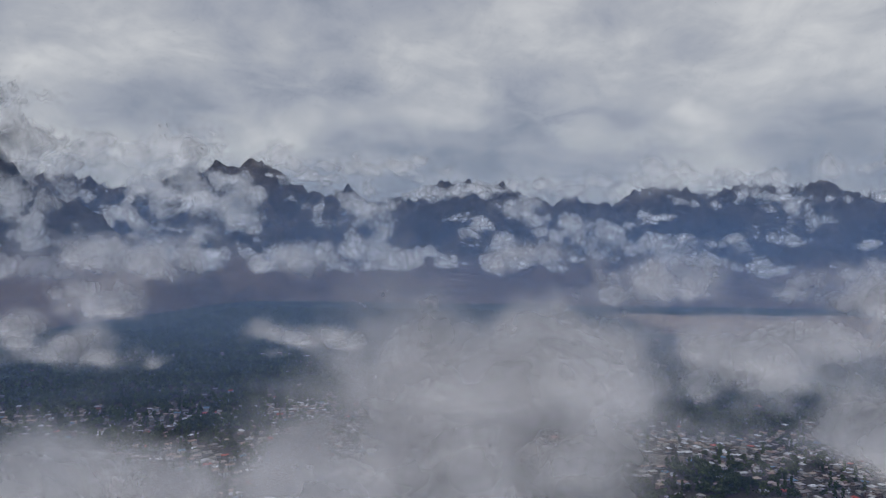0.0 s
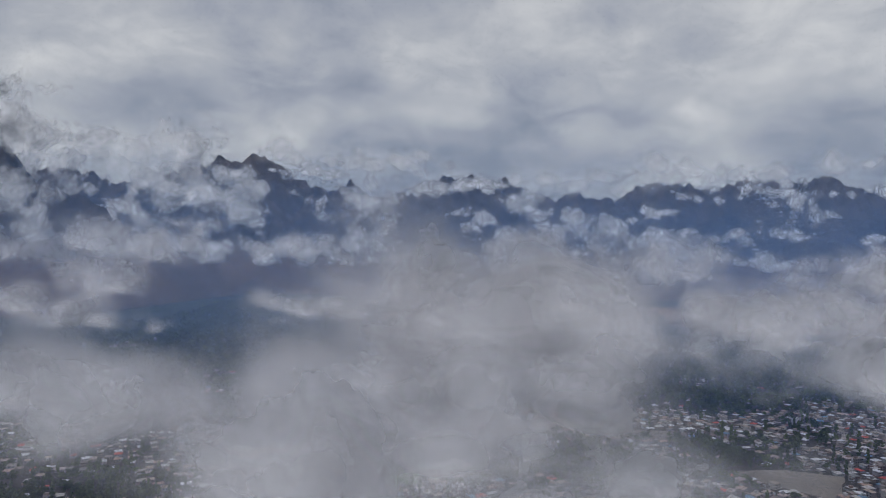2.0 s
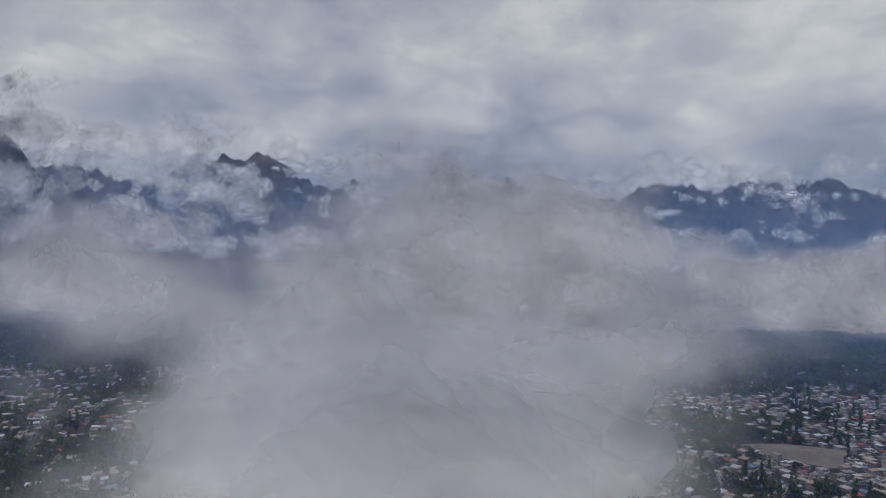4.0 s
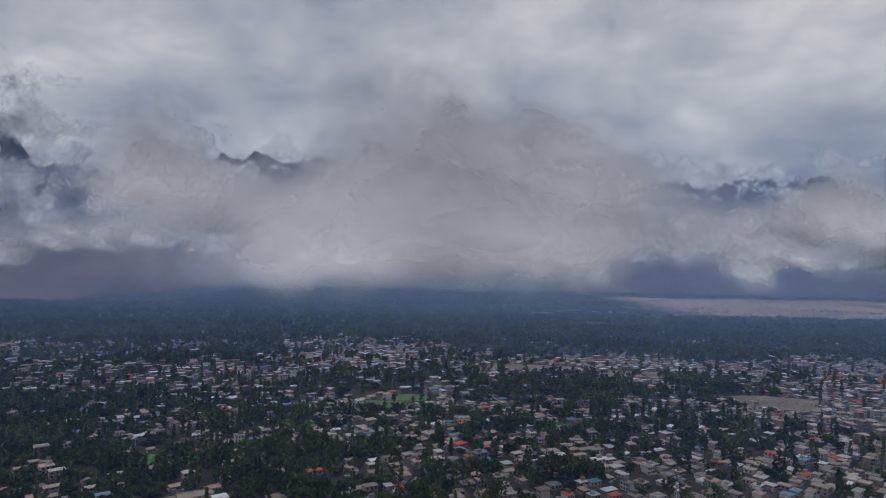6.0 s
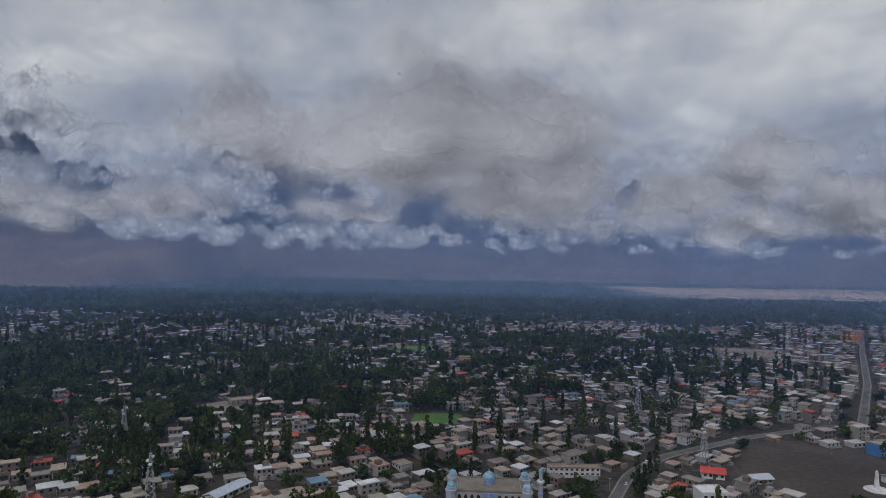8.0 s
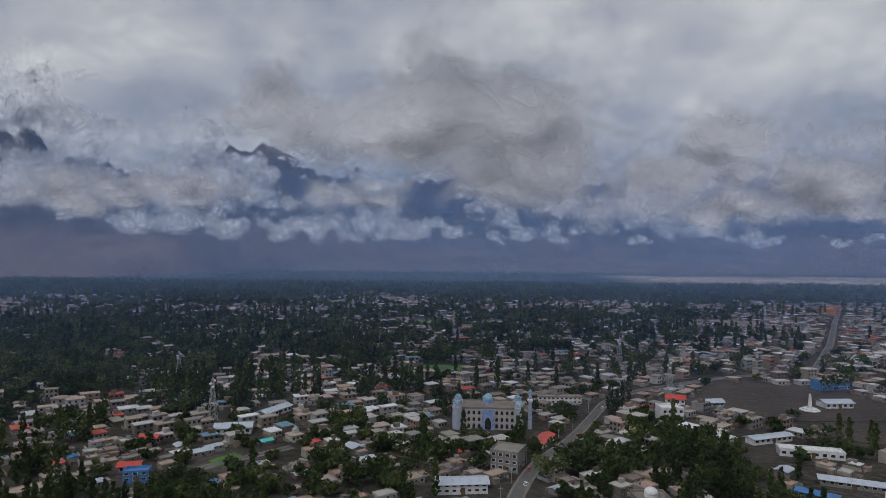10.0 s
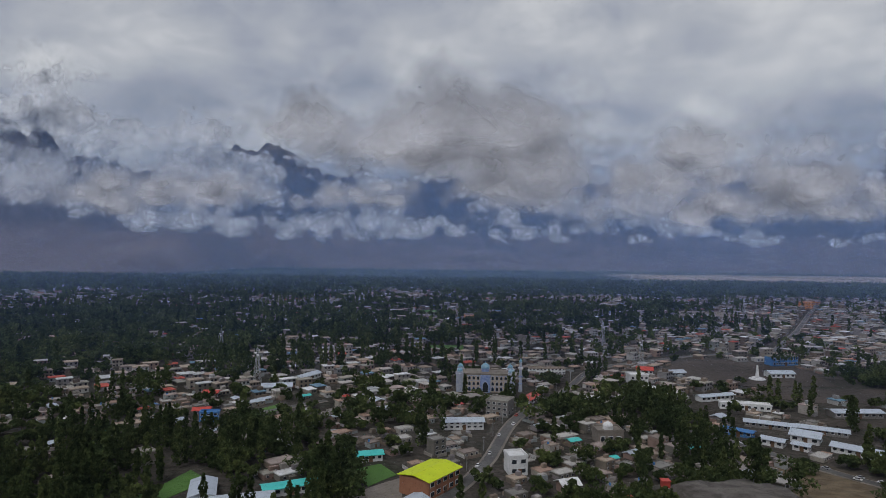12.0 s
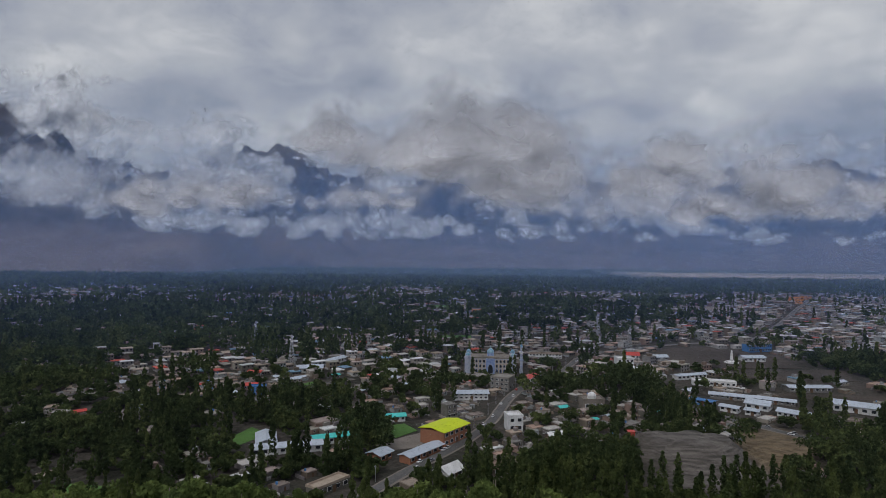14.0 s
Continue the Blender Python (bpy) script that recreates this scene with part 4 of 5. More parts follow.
big_house("pink house with a tin roof at the street end", 6, 6, 3.4, M_BRICK, M_TIN, 0.9, -32, -44, 58, 1, 2)
big_house("long tin roofed row of shops along the street", 17, 5, 3.2, M_BRICK, M_TIN, 0.7, -19, -40.5, 55, 1, 6)
big_house("white washed shed with a steep tin roof", 7, 6, 3.0, M_WHITE, M_WHITE, 1.8, -10, -58, 52, 1, 2)
big_house("flat roofed shop row at the bend", 12, 5, 3.6, M_WALL, M_ROOF, 0, -43, -70, 55, 1, 4, flat=True)
big_house("house with an orange and white tin roof", 5, 5, 3.2, M_WALL, M_WHITE, 1.4, 26, -23, 20, 1, 2)
big_house("tall pale house beside the street", 5.5, 6, 5.4, M_WHITE, M_WHITE, 0, 13, -9, 12, 2, 2, flat=True)
big_house("tan walled farm house with a flat roof", 9, 6, 3.0, M_KERB, M_ROOF, 0, 27, -38, 8, 1, 4, flat=True)
big_house("white tin roofed garage house on the mound", 5, 4, 2.6, M_STONE, M_RED, 0.9, 38, -33, 15, 1, 2)
big_house("square pump house of yellow plaster", 3, 3, 2.8, M_TAN, M_TAN, 0, 105, -76, 5, 1, 1, flat=True)


def monument():
    top = thing("monument", "white tapering memorial column on a stepped base", "monument")
    part("base", lathe(((5.2, -0.5), (5.2, 0.5), (3.8, 0.6), (3.8, 1.2)), 12), M_WHITE, top)
    part("column", box(0, 0, 1.2, 1.8, 1.8, 7.2, 0.0, 0.45), M_WHITE, top)
    part("cap", box(0, 0, 8.4, 1.0, 1.0, 0.8, 0.0, 0.3), M_WHITE, top)
    return top


put_down(monument(), 153, 134, 0, 6, size=0.8)


def red_tower():
    top = thing("guard_tower", "small red painted watch post on a stone base", "tower")
    part("base", box(0, 0, -1, 1.7, 1.7, 3.2), M_WHITE, top)
    part("cabin", box(0, 0, 2.2, 2.0, 2.0, 1.7), M_RED, top, "red painted cabin")
    part("roof", box(0, 0, 3.9, 2.4, 2.4, 0.2), M_RED, top)
    return top


put_down(red_tower(), 50, -31)


def beam(bm, a, b, r):
    a, b = Vector(a), Vector(b)
    d = (b - a).normalized()
    u = d.orthogonal().normalized()
    w = d.cross(u)
    ring = [[bm.verts.new(p + (u * math.cos(k * 2.094) + w * math.sin(k * 2.094)) * r) for k in range(3)] for p in (a, b)]
    for k in range(3):
        bm.faces.new((ring[0][k], ring[0][(k + 1) % 3], ring[1][(k + 1) % 3], ring[1][k]))


def lattice_mast(h, base):
    """A steel mast of four legs with cross braces, and dishes near its top."""
    top = thing("lattice_mast", "tall galvanised lattice mast with small dish aerials", "mast", "lattice masts")

    def corner(k, z):
        r = base * (1 - 0.82 * z / h)
        return (r * (1 if k in (0, 3) else -1), r * (1 if k < 2 else -1), z)
    for k in range(4):
        bm = bmesh.new()
        beam(bm, corner(k, -0.5), corner(k, h), 0.09)
        part("leg", bm, M_STEEL, top)
    n = 9
    for k in range(4):
        bm = bmesh.new()
        for s in range(n):
            z0, z1 = h * s / n, h * (s + 1) / n
            beam(bm, corner(k, z0), corner((k + 1) % 4, z1), 0.05)
            beam(bm, corner((k + 1) % 4, z0), corner(k, z1), 0.05)
            beam(bm, corner(k, z1), corner((k + 1) % 4, z1), 0.05)
        part("brace", bm, M_STEEL, top)
    for z, a in ((0.93, 0.5), (0.86, 2.6), (0.8, 4.4)):
        part("dish", lathe(((0.1, h * z - 0.5), (0.5, h * z - 0.3), (0.6, h * z + 0.2), (0.35, h * z + 0.4)), 10, math.cos(a) * 0.9, math.sin(a) * 0.9), M_WHITE, top)
    part("aerial", lathe(((0.06, h), (0.03, h + 2.6)), 6), M_STEEL, top)
    return top


mast = lattice_mast(17, 1.6)
put_down(mast, -140, 170, 12, 2)
put_down(copy_thing(mast, pose(0, 0, 0)), 97, 236, 30, 2)
put_down(copy_thing(mast, pose(0, 0, 0)), 100, 158, 5, 2)
put_down(copy_thing(mast, pose(0, 0, 0)), 300, 470, 5, 2)
put_down(copy_thing(mast, pose(0, 0, 0)), -100, 108, 40, 2)

# ---- houses over the plan ----
reserved = taken.copy()


def clear(x, y):
    """Whether no street, field or landmark lies here."""
    a, b = int((x - OX) / CELL), int((y - OY) / CELL)
    return 0 <= a < NX and 0 <= b < NY and not reserved[b, a]


rng = random.Random(11)
FAR, NEAR = [], []
# shop fronts stand close along both sides of the main street
for (ax, ay), (bx, by) in zip(MAIN[2:] + BAZAAR[1:], MAIN[3:] + BAZAAR[2:] + BAZAAR[:1]):
    if (bx, by) in (BAZAAR[0], BAZAAR[1]):
        continue
    n = math.hypot(bx - ax, by - ay)
    for i in range(int(n / 5.2)):
        for side in (-1, 1):
            u = (i + 0.5) * 5.2 / n
            x, y = ax + u * (bx - ax) - side * 4.7 * (by - ay) / n, ay + u * (by - ay) + side * 4.7 * (bx - ax) / n
            if (y < 128 or y > 222) and rng.random() < 0.85 and free(x, y, 2.2):
                mark(x - 2.6, y - 2.6, x + 2.6, y + 2.6)
                (NEAR if y < 128 else FAR).append((x, y, math.degrees(math.atan2(by - ay, bx - ax)) + (0 if side > 0 else 180)))
STEP = 5.9
for iy in range(int((1250 + 90) / STEP)):
    y0 = -88 + iy * STEP
    half = 0.74 * (y0 + 243) + 30
    for ix in range(int(-half / STEP), int(half / STEP) + 1):
        x = ix * STEP + (STEP / 2 if iy % 2 else 0) + rng.uniform(-1.1, 1.1)
        y = y0 + rng.uniform(-1.1, 1.1)
        if rng.random() > float(house_share(x, y)) or not free(x, y, 2.5) or (y < -46 and x > 8):
            continue
        turn = 12 + 40 * float(hash_noise(np.array(x / 90), np.array(y / 90), 3)) + rng.choice((0, 0, 0, 90, 180, 180)) + rng.uniform(-5, 5)
        mark(x - 2.5, y - 2.5, x + 2.5, y + 2.5)
        (NEAR if len(NEAR) < 290 else FAR).append((x, y, turn))
# hamlets out on the plain before the river sand
for _ in range(1600):
    y = rng.uniform(1180, 1900)
    x = rng.uniform(0.10, 0.66) * (y + 243)
    if float(fbm(np.array(x / 190), np.array(y / 70), 63, 3)) > 0.52:
        FAR.append((x, y, rng.uniform(0, 60)))
for x, y, turn in NEAR:
    k = rng.choices(range(len(PROTOS)), WEIGHTS)[0]
    put_down(copy_thing(PROTOS[k], pose(0, 0, 0)), x, y, turn if abs(((turn + 180) % 360) - 180) < 95 else turn - 180, size=rng.uniform(0.48, 0.68))
for ob in PROTOS:
    for o in (*ob.children_recursive, ob):
        bpy.data.objects.remove(o)


def far_town(rows, name, label):
    """Houses too far off to pick apart: walls, roof slab with parapet and dark windows, joined."""
    walls, wallf, roofs, rooff, glass, glassf, tins = [], [], [], [], [], [], []
    quad = np.array(((3, 2, 1, 0), (4, 5, 6, 7), (0, 1, 5, 4), (1, 2, 6, 5), (2, 3, 7, 6), (3, 0, 4, 7)))
    unit = np.array([(a, b, c) for c in (0, 1) for a, b in ((-0.5, -0.5), (0.5, -0.5), (0.5, 0.5), (-0.5, 0.5))])
    rnd = random.Random(77)

    def put(vs, fs, c, size, turn, off=(0, 0, 0)):
        v = unit * np.array(size) + np.array(off)
        ca, sa = math.cos(turn), math.sin(turn)
        v = np.stack((v[:, 0] * ca - v[:, 1] * sa, v[:, 0] * sa + v[:, 1] * ca, v[:, 2]), 1) + np.array(c)
        fs.append(quad + 8 * len(vs))
        vs.append(v)
    for x, y, turn in rows:
        w, d, s = rnd.uniform(3.8, 7.6), rnd.uniform(3.4, 5.6), rnd.choice((1, 1, 2, 2, 2, 3) if abs(x - 0.66 * (y - 219) - 215) < 60 and 200 < y < 640 else (1, 1, 1, 1, 1, 2) if x > 80 else (1, 1, 1, 1, 2))
        if y > 1150:
            w, d = 1.8 * w, 1.5 * d
        h, z, t = 1.9 * s, zat(x, y), radians(turn)
        put(walls, wallf, (x, y, z), (w, d, h + 1), t, (0, 0, -1))
        put(roofs, rooff, (x, y, z), (w + 0.5, d + 0.5, 0.3), t, (0, 0, h))
        if rnd.random() < 0.25:
            put(walls, wallf, (x, y, z), (w * 0.4, d * 0.4, 1.5), t, (w * 0.2, d * 0.15, h + 0.3))
        if y < 620:
            for f in range(s):
                for k in range(3):
                    put(glass, glassf, (x, y, z), (0.85, 0.16, 0.9), t + (math.pi if math.cos(t) < 0 else 0), ((k - 1) * w / 3, -d / 2, f * 1.9 + 0.65))
    top = tagged(new(name), label, "houses", kind="stuff")
    for n, vs, fs, m in (("wall", walls, wallf, M_FAR_WALL), ("roof", roofs, rooff, M_FAR_ROOF), ("window", glass, glassf, M_GLASS)):
        if vs:
            ob = tagged(new(n, from_arrays(n, np.concatenate(vs), np.concatenate(fs), m)), kind="stuff")
            ob.parent = top


def yards(rows):
    """Mud walls and lean-to sheds that crowd the yards between the houses, too many to count."""
    rnd = random.Random(91)
    quad = np.array(((3, 2, 1, 0), (4, 5, 6, 7), (0, 1, 5, 4), (1, 2, 6, 5), (2, 3, 7, 6), (3, 0, 4, 7)))
    unit = np.array([(a, b, c) for c in (0, 1) for a, b in ((-0.5, -0.5), (0.5, -0.5), (0.5, 0.5), (-0.5, 0.5))])
    vs, fs = [], []
    for x, y, turn in rows:
        t = radians(turn)
        ca, sa = math.cos(t), math.sin(t)
        reach = rnd.uniform(2.8, 3.9)
        bits = [(0, -reach, rnd.uniform(3.5, 6.5), 0.25, 1.0), (rnd.choice((-1, 1)) * reach, 0, 0.25, rnd.uniform(3.0, 6.0), 1.0)]
        for _ in range(rnd.randrange(0, 3)):
            bits.append((rnd.uniform(-3.6, 3.6), rnd.choice((-1, 1)) * rnd.uniform(2.6, 3.8), rnd.uniform(1.2, 2.8), rnd.uniform(1.2, 2.0), rnd.uniform(1.1, 1.7)))
        for ox, oy, sx, sy, sz in bits:
            px, py = x + ox * ca - oy * sa, y + ox * sa + oy * ca
            if not clear(px, py):
                continue
            v = unit * np.array((sx, sy, sz + 0.8))
            v = np.stack((v[:, 0] * ca - v[:, 1] * sa + px, v[:, 0] * sa + v[:, 1] * ca + py, v[:, 2] + zat(px, py) - 0.8), 1)
            fs.append(quad + 8 * len(vs))
            vs.append(v)
    tagged(new("yard_walls", from_arrays("yard_walls", np.concatenate(vs), np.concatenate(fs), M_FAR_WALL)), "low mud walls and sheds between the houses", "walls", kind="stuff")


yards([r for r in NEAR + FAR if r[1] < 520])
far_town(FAR, "distant_houses", "distant flat roofed houses of the town among trees")


# ---- trees ----
def leaf_sprays(centres, size, rnd, up=0.0):
    """Leaf sprays: small ragged triangles turned every way round the given centres."""
    n = len(centres)
    a = rnd.normal(size=(n, 3))
    a[:, 2] += up * np.sign(a[:, 2])
    a /= np.linalg.norm(a, axis=1)[:, None]
    b = np.cross(a, rnd.normal(size=(n, 3)))
    b /= np.linalg.norm(b, axis=1)[:, None] + 1e-9
    s = size * rnd.uniform(0.6, 1.35, (n, 1))
    a, b = a * s, b * s * 0.8
    v = np.stack((centres + a, centres - a * 0.55 + b, centres - a * 0.55 - b), 1)
    return v.reshape(-1, 3), np.arange(3 * n).reshape(n, 3)


def crown_points(n, kind, rnd):
    """Places of leaf sprays in a crown of height 1 and width about 1."""
    if kind == "poplar":
        z = rnd.uniform(0.0, 1.0, n) ** 0.9
        r = (0.5 * np.sqrt(np.clip(np.sin(np.pi * (0.12 + 0.86 * z)), 0, 1)) * (1 - 0.35 * z)) * np.sqrt(rnd.uniform(0.25, 1, n)) * (0.8 + 0.35 * np.sin(z * 23 + rnd.uniform(0, 6)))
        a = rnd.uniform(0, 2 * np.pi, n)
        return np.stack((r * np.cos(a), r * np.sin(a), z), 1)
    lobes = rnd.normal(size=(9, 3)) * np.array((0.24, 0.24, 0.2)) + np.array((0, 0, 0.52))
    which = rnd.integers(0, 9, n)
    d = rnd.normal(size=(n, 3))
    d /= np.linalg.norm(d, axis=1)[:, None]
    return lobes[which] + d * (0.24 * rnd.uniform(0.55, 1.05, (n, 1))) * np.array((1, 1, 0.85))


def trunk_mesh(h, r, limbs, rnd):
    bm = bmesh.new()

    def stick(a, b, ra, rb, n=6):
        a, b = Vector(a), Vector(b)
        d = (b - a).normalized()
        u = d.orthogonal().normalized()
        w = d.cross(u)
        ring = [[bm.verts.new(p + (u * math.cos(k * 6.283 / n) + w * math.sin(k * 6.283 / n)) * q) for k in range(n)] for p, q in ((a, ra), (b, rb))]
        for k in range(n):
            bm.faces.new((ring[0][k], ring[0][(k + 1) % n], ring[1][(k + 1) % n], ring[1][k]))
    lean = (rnd.uniform(-0.3, 0.3), rnd.uniform(-0.3, 0.3))
    stick((0, 0, -0.6), (lean[0] * 0.5, lean[1] * 0.5, h * 0.5), r, r * 0.7)
    stick((lean[0] * 0.5, lean[1] * 0.5, h * 0.5), (lean[0], lean[1], h), r * 0.7, r * 0.2)
    for k in range(limbs):
        z = h * rnd.uniform(0.3, 0.7)
        a = rnd.uniform(0, 6.283)
        stick((0, 0, z), (math.cos(a) * h * 0.25, math.sin(a) * h * 0.25, z + h * 0.25), r * 0.45, r * 0.12, 4)
    me = bpy.data.meshes.new("trunk")
    bm.to_mesh(me)
    bm.free()
    me.materials.append(M_TRUNK)
    return me


nrng = np.random.default_rng(5)
TREES = []
for k in range(10):
    kind = "poplar" if k < 5 else "round"
    h, w = (nrng.uniform(12, 18), nrng.uniform(2.8, 3.8)) if kind == "poplar" else (nrng.uniform(5.5, 8.0), nrng.uniform(5.5, 7.5))
    low = 1.6 if kind == "poplar" else 1.2
    c = crown_points(1500 if kind == "poplar" else 1600, kind, nrng) * np.array((w, w, h - low)) + np.array((0, 0, low))
    v, f = leaf_sprays(c, 0.33 if kind == "poplar" else 0.35, nrng, 0.8 if kind == "poplar" else 0.0)
    crown = from_arrays("crown", v, f, M_POPLAR if kind == "poplar" else M_LEAF)
    trunk = trunk_mesh(h * 0.9, 0.2 if kind == "poplar" else 0.24, 0 if kind == "poplar" else 5, random.Random(k))
    label = "tall dark narrow poplar with dense upright leaves" if kind == "poplar" else "broad leafy green orchard tree with an uneven crown"
    top = thing("tree", label, "tree", "poplars" if kind == "poplar" else "orchard trees")
    for n, me in (("trunk", trunk), ("crown", crown)):
        new(n, me).parent = top
    TREES.append(top)

tree_places, far_trees, forest = [], [], []
rng = random.Random(23)
# rows of poplars: ends, gap between stems
ROWS_OF_POPLARS = [((-58, -52), (-40, -8), 2.2), ((-62, -60), (-36, -62), 2.4), ((-40, -56), (-36, -22), 2.2), ((-120, -20), (-98, -34), 2.4), ((-128, -30), (-118, 0), 2.4), ((-68, -66), (-30, -84), 2.6),
                   ((72, -22), (98, -14), 4.0), ((60, 8), (84, -12), 3.0), ((-20, 10), (0, 24), 2.4), ((-30, 60), (-14, 66), 2.4), ((10, -80), (30, -90), 3.0), ((-4, -68), (24, -76), 2.8),
                   ((-60, 170), (60, 176), 3.0), ((-130, 120), (-60, 150), 3.0), ((130, -60), (150, -30), 3.2), ((60, 40), (74, 16), 3.2), ((-150, 60), (-128, 100), 3.0), ((140, 30), (148, 60), 5.0)]
for (ax, ay), (bx, by), gap in ROWS_OF_POPLARS:
    n = int(math.hypot(bx - ax, by - ay) / gap)
    for k in range(n + 1):
        x, y = ax + (bx - ax) * k / n + rng.uniform(-1.2, 1.2), ay + (by - ay) * k / n + rng.uniform(-1.2, 1.2)
        if free(x, y, 0.6):
            tree_places.append((x, y, rng.randrange(0, 5), rng.uniform(0.75, 1.15)))


def tree_share(x, y):
    n = fbm(np.asarray(x) / 60, np.asarray(y) / 60, 41, 3)
    v = 0.60 + 1.2 * (n - 0.47) - 0.7 * (fbm(np.asarray(x) / 100, np.asarray(y) / 62, 21, 4) - 0.46)
    v = v - 0.5 * np.exp(-(((x - 0.66 * (y - 219) - 215) / 100) ** 2)) * smooth(y, 90, 180) * (1 - smooth(y, 620, 720))
    v = v - 0.35 * np.exp(-((y - 600 - 0.6 * np.maximum(0, 30 - x)) / 34) ** 2) * smooth(x, -260, -140) * (1 - smooth(x, 280, 330))
    v = v + 0.10 * (1 - smooth(y, -55, -10)) + 0.25 * smooth(y, 740, 820) + 0.04 * smooth(-x, 15, 45) * (1 - smooth(y, 5, 40))
    v = v - 0.22 * smooth(x, -190, -165) * (1 - smooth(x, -70, -40)) * smooth(y, 15, 45) * (1 - smooth(y, 130, 165))
    v = v - 0.75 * smooth(x, 78, 92) * (1 - smooth(x, 200, 215)) * smooth(y, 0, 20) * (1 - smooth(y, 185, 200))
    v = v + 0.9 * np.exp(-((x - 232) / 36) ** 2 - ((y - 128) / 42) ** 2) + 0.5 * np.exp(-((x - 150) / 40) ** 2 - ((y + 60) / 25) ** 2)
    v = v - 0.12 * np.exp(-(((x - 0.42 * y - 6) / 30) ** 2)) * smooth(y, -20, 0) * (1 - smooth(y, 140, 170))
    v = v - 0.6 * np.exp(-((x - 85) / 30) ** 2 - ((y + 62) / 22) ** 2)
    v = v + 0.5 * np.exp(-((x - 66) / 16) ** 2 - ((y - 44) / 16) ** 2) + 0.5 * np.exp(-((x - 60) / 40) ** 2 - ((y + 8) / 12) ** 2)
    v = v - 0.35 * np.exp(-((x - 70) / 75) ** 2 - ((y - 310) / 85) ** 2)
    v = v - 0.15 * smooth(y, -60, -48) * (1 - smooth(y, -20, 0)) * smooth(-x, 40, 60)
    return np.clip(v, 0.05, 0.97)


y = -104.0
while y < 1250:
    step = 3.1 if y < 120 else 4.1 if y < 420 else 6.0 if y < 800 else 8.5
    half = 0.74 * (y + 243) + 25
    for x in np.arange(-half, half, step):
        px, py = x + rng.uniform(-0.45, 0.45) * step, y + rng.uniform(-0.45, 0.45) * step
        if rng.random() > float(tree_share(px, py)) * 0.92 or not free(px, py, 1.0):
            continue
        tall = rng.random() < 0.10 + 0.45 * float(hash_noise(np.array(px / 35), np.array(py / 35), 8) > 0.62)
        grove = 1.0 if tall else 0.85 + 0.85 * float(smooth(hash_noise(np.array(px / 38), np.array(py / 26), 19), 0.55, 0.8))
        if py < 118:
            tree_places.append((px, py, rng.randrange(0, 5) if tall else rng.randrange(5, 10), grove * rng.uniform(0.6, 1.1)))
        else:
            far_trees.append((px, py, tall, grove * rng.uniform(0.75, 1.2)))
    y += step
rng.shuffle(tree_places)
near = sorted(tree_places, key=lambda p: p[1])
LIMIT = 300
for x, y, k, s in near[:LIMIT]:
    copy_thing(TREES[k], Matrix.Translation((x, y, zat(x, y))) @ Matrix.Rotation(rng.uniform(0, 6.28), 4, "Z") @ Matrix.Diagonal((s, s, s * rng.uniform(0.9, 1.1), 1)))
far_trees += [(x, y, k < 5, s) for x, y, k, s in near[LIMIT:]]
for ob in TREES:
    for o in (*ob.children_recursive, ob):
        bpy.data.objects.remove(o)


def joined_trees(rows, name, label):
    """Woods too dense to count, as sprays of leaves on many small crowns."""
    vs, fs, base = [], [], 0
    for x, y, tall, s in rows:
        n, q = (400, 0.54) if y < 40 else (170, 0.82) if y < 260 else (60, 1.35) if y < 520 else (26, 2.1) if y < 860 else (12, 3.6)
        h, w = (13.0 * s, 3.3 * s) if tall else (5.6 * s, 6.0 * s)
        if y > 860:
            w *= 1.5
        c = crown_points(n, "poplar" if tall else "round", nrng) * np.array((w, w, h - 1.0)) + np.array((x, y, zat(x, y) + 1.0))
        v, f = leaf_sprays(c, q * (0.8 if tall else 1.0), nrng, 0.8 if tall else 0.0)
        vs.append(v)
        fs.append(f + base)
        base += len(v)
    tagged(new(name, from_arrays(name, np.concatenate(vs), np.concatenate(fs), M_FAR_LEAF)), label, "trees", kind="stuff")


joined_trees(far_trees, "distant_trees", "dense dark green trees between the distant houses")
# the wooded plain beyond the town
for _ in range(15000):
    y = 1200 + 1150 * rng.random() ** 0.9
    x = rng.uniform(-0.78, 0.78) * (y + 243)
    if x > 0.1 * (y + 243) and float(fbm(np.array(x / 190), np.array(y / 70), 63, 3)) > 0.5:
        continue
    if (x > 520 and y > 1480) or (x < -760 and y > 1590):
        continue
    forest.append((x, y, False, rng.uniform(1.0, 1.9)))
joined_trees(forest, "far_woods", "dark woods on the valley floor")


# ---- cars on the street ----
def car(paint, label):
    top = thing("car", label, "car", "cars in the streets")
    bm = box(0, 0, 0.28, 4.0, 1.7, 0.6, bevel=0.12)
    part("body", bm, paint, top)
    part("cabin", box(-0.15, 0, 0.86, 2.2, 1.5, 0.55, 0.0, 0.78), M_GLASS, top, "dark glazed cabin")
    part("roof", box(-0.15, 0, 1.4, 1.7, 1.15, 0.06), paint, top)
    for x in (-1.25, 1.25):
        for y in (-0.78, 0.78):
            bm = lathe(((0.3, -0.1), (0.3, 0.1)), 10)
            bmesh.ops.rotate(bm, verts=bm.verts, cent=(0, 0, 0), matrix=Matrix.Rotation(radians(90), 3, "X"))
            bmesh.ops.translate(bm, verts=bm.verts, vec=(x, y, 0.3))
            part("wheel", bm, M_GLASS, top, "black rubber tyre")
    return top


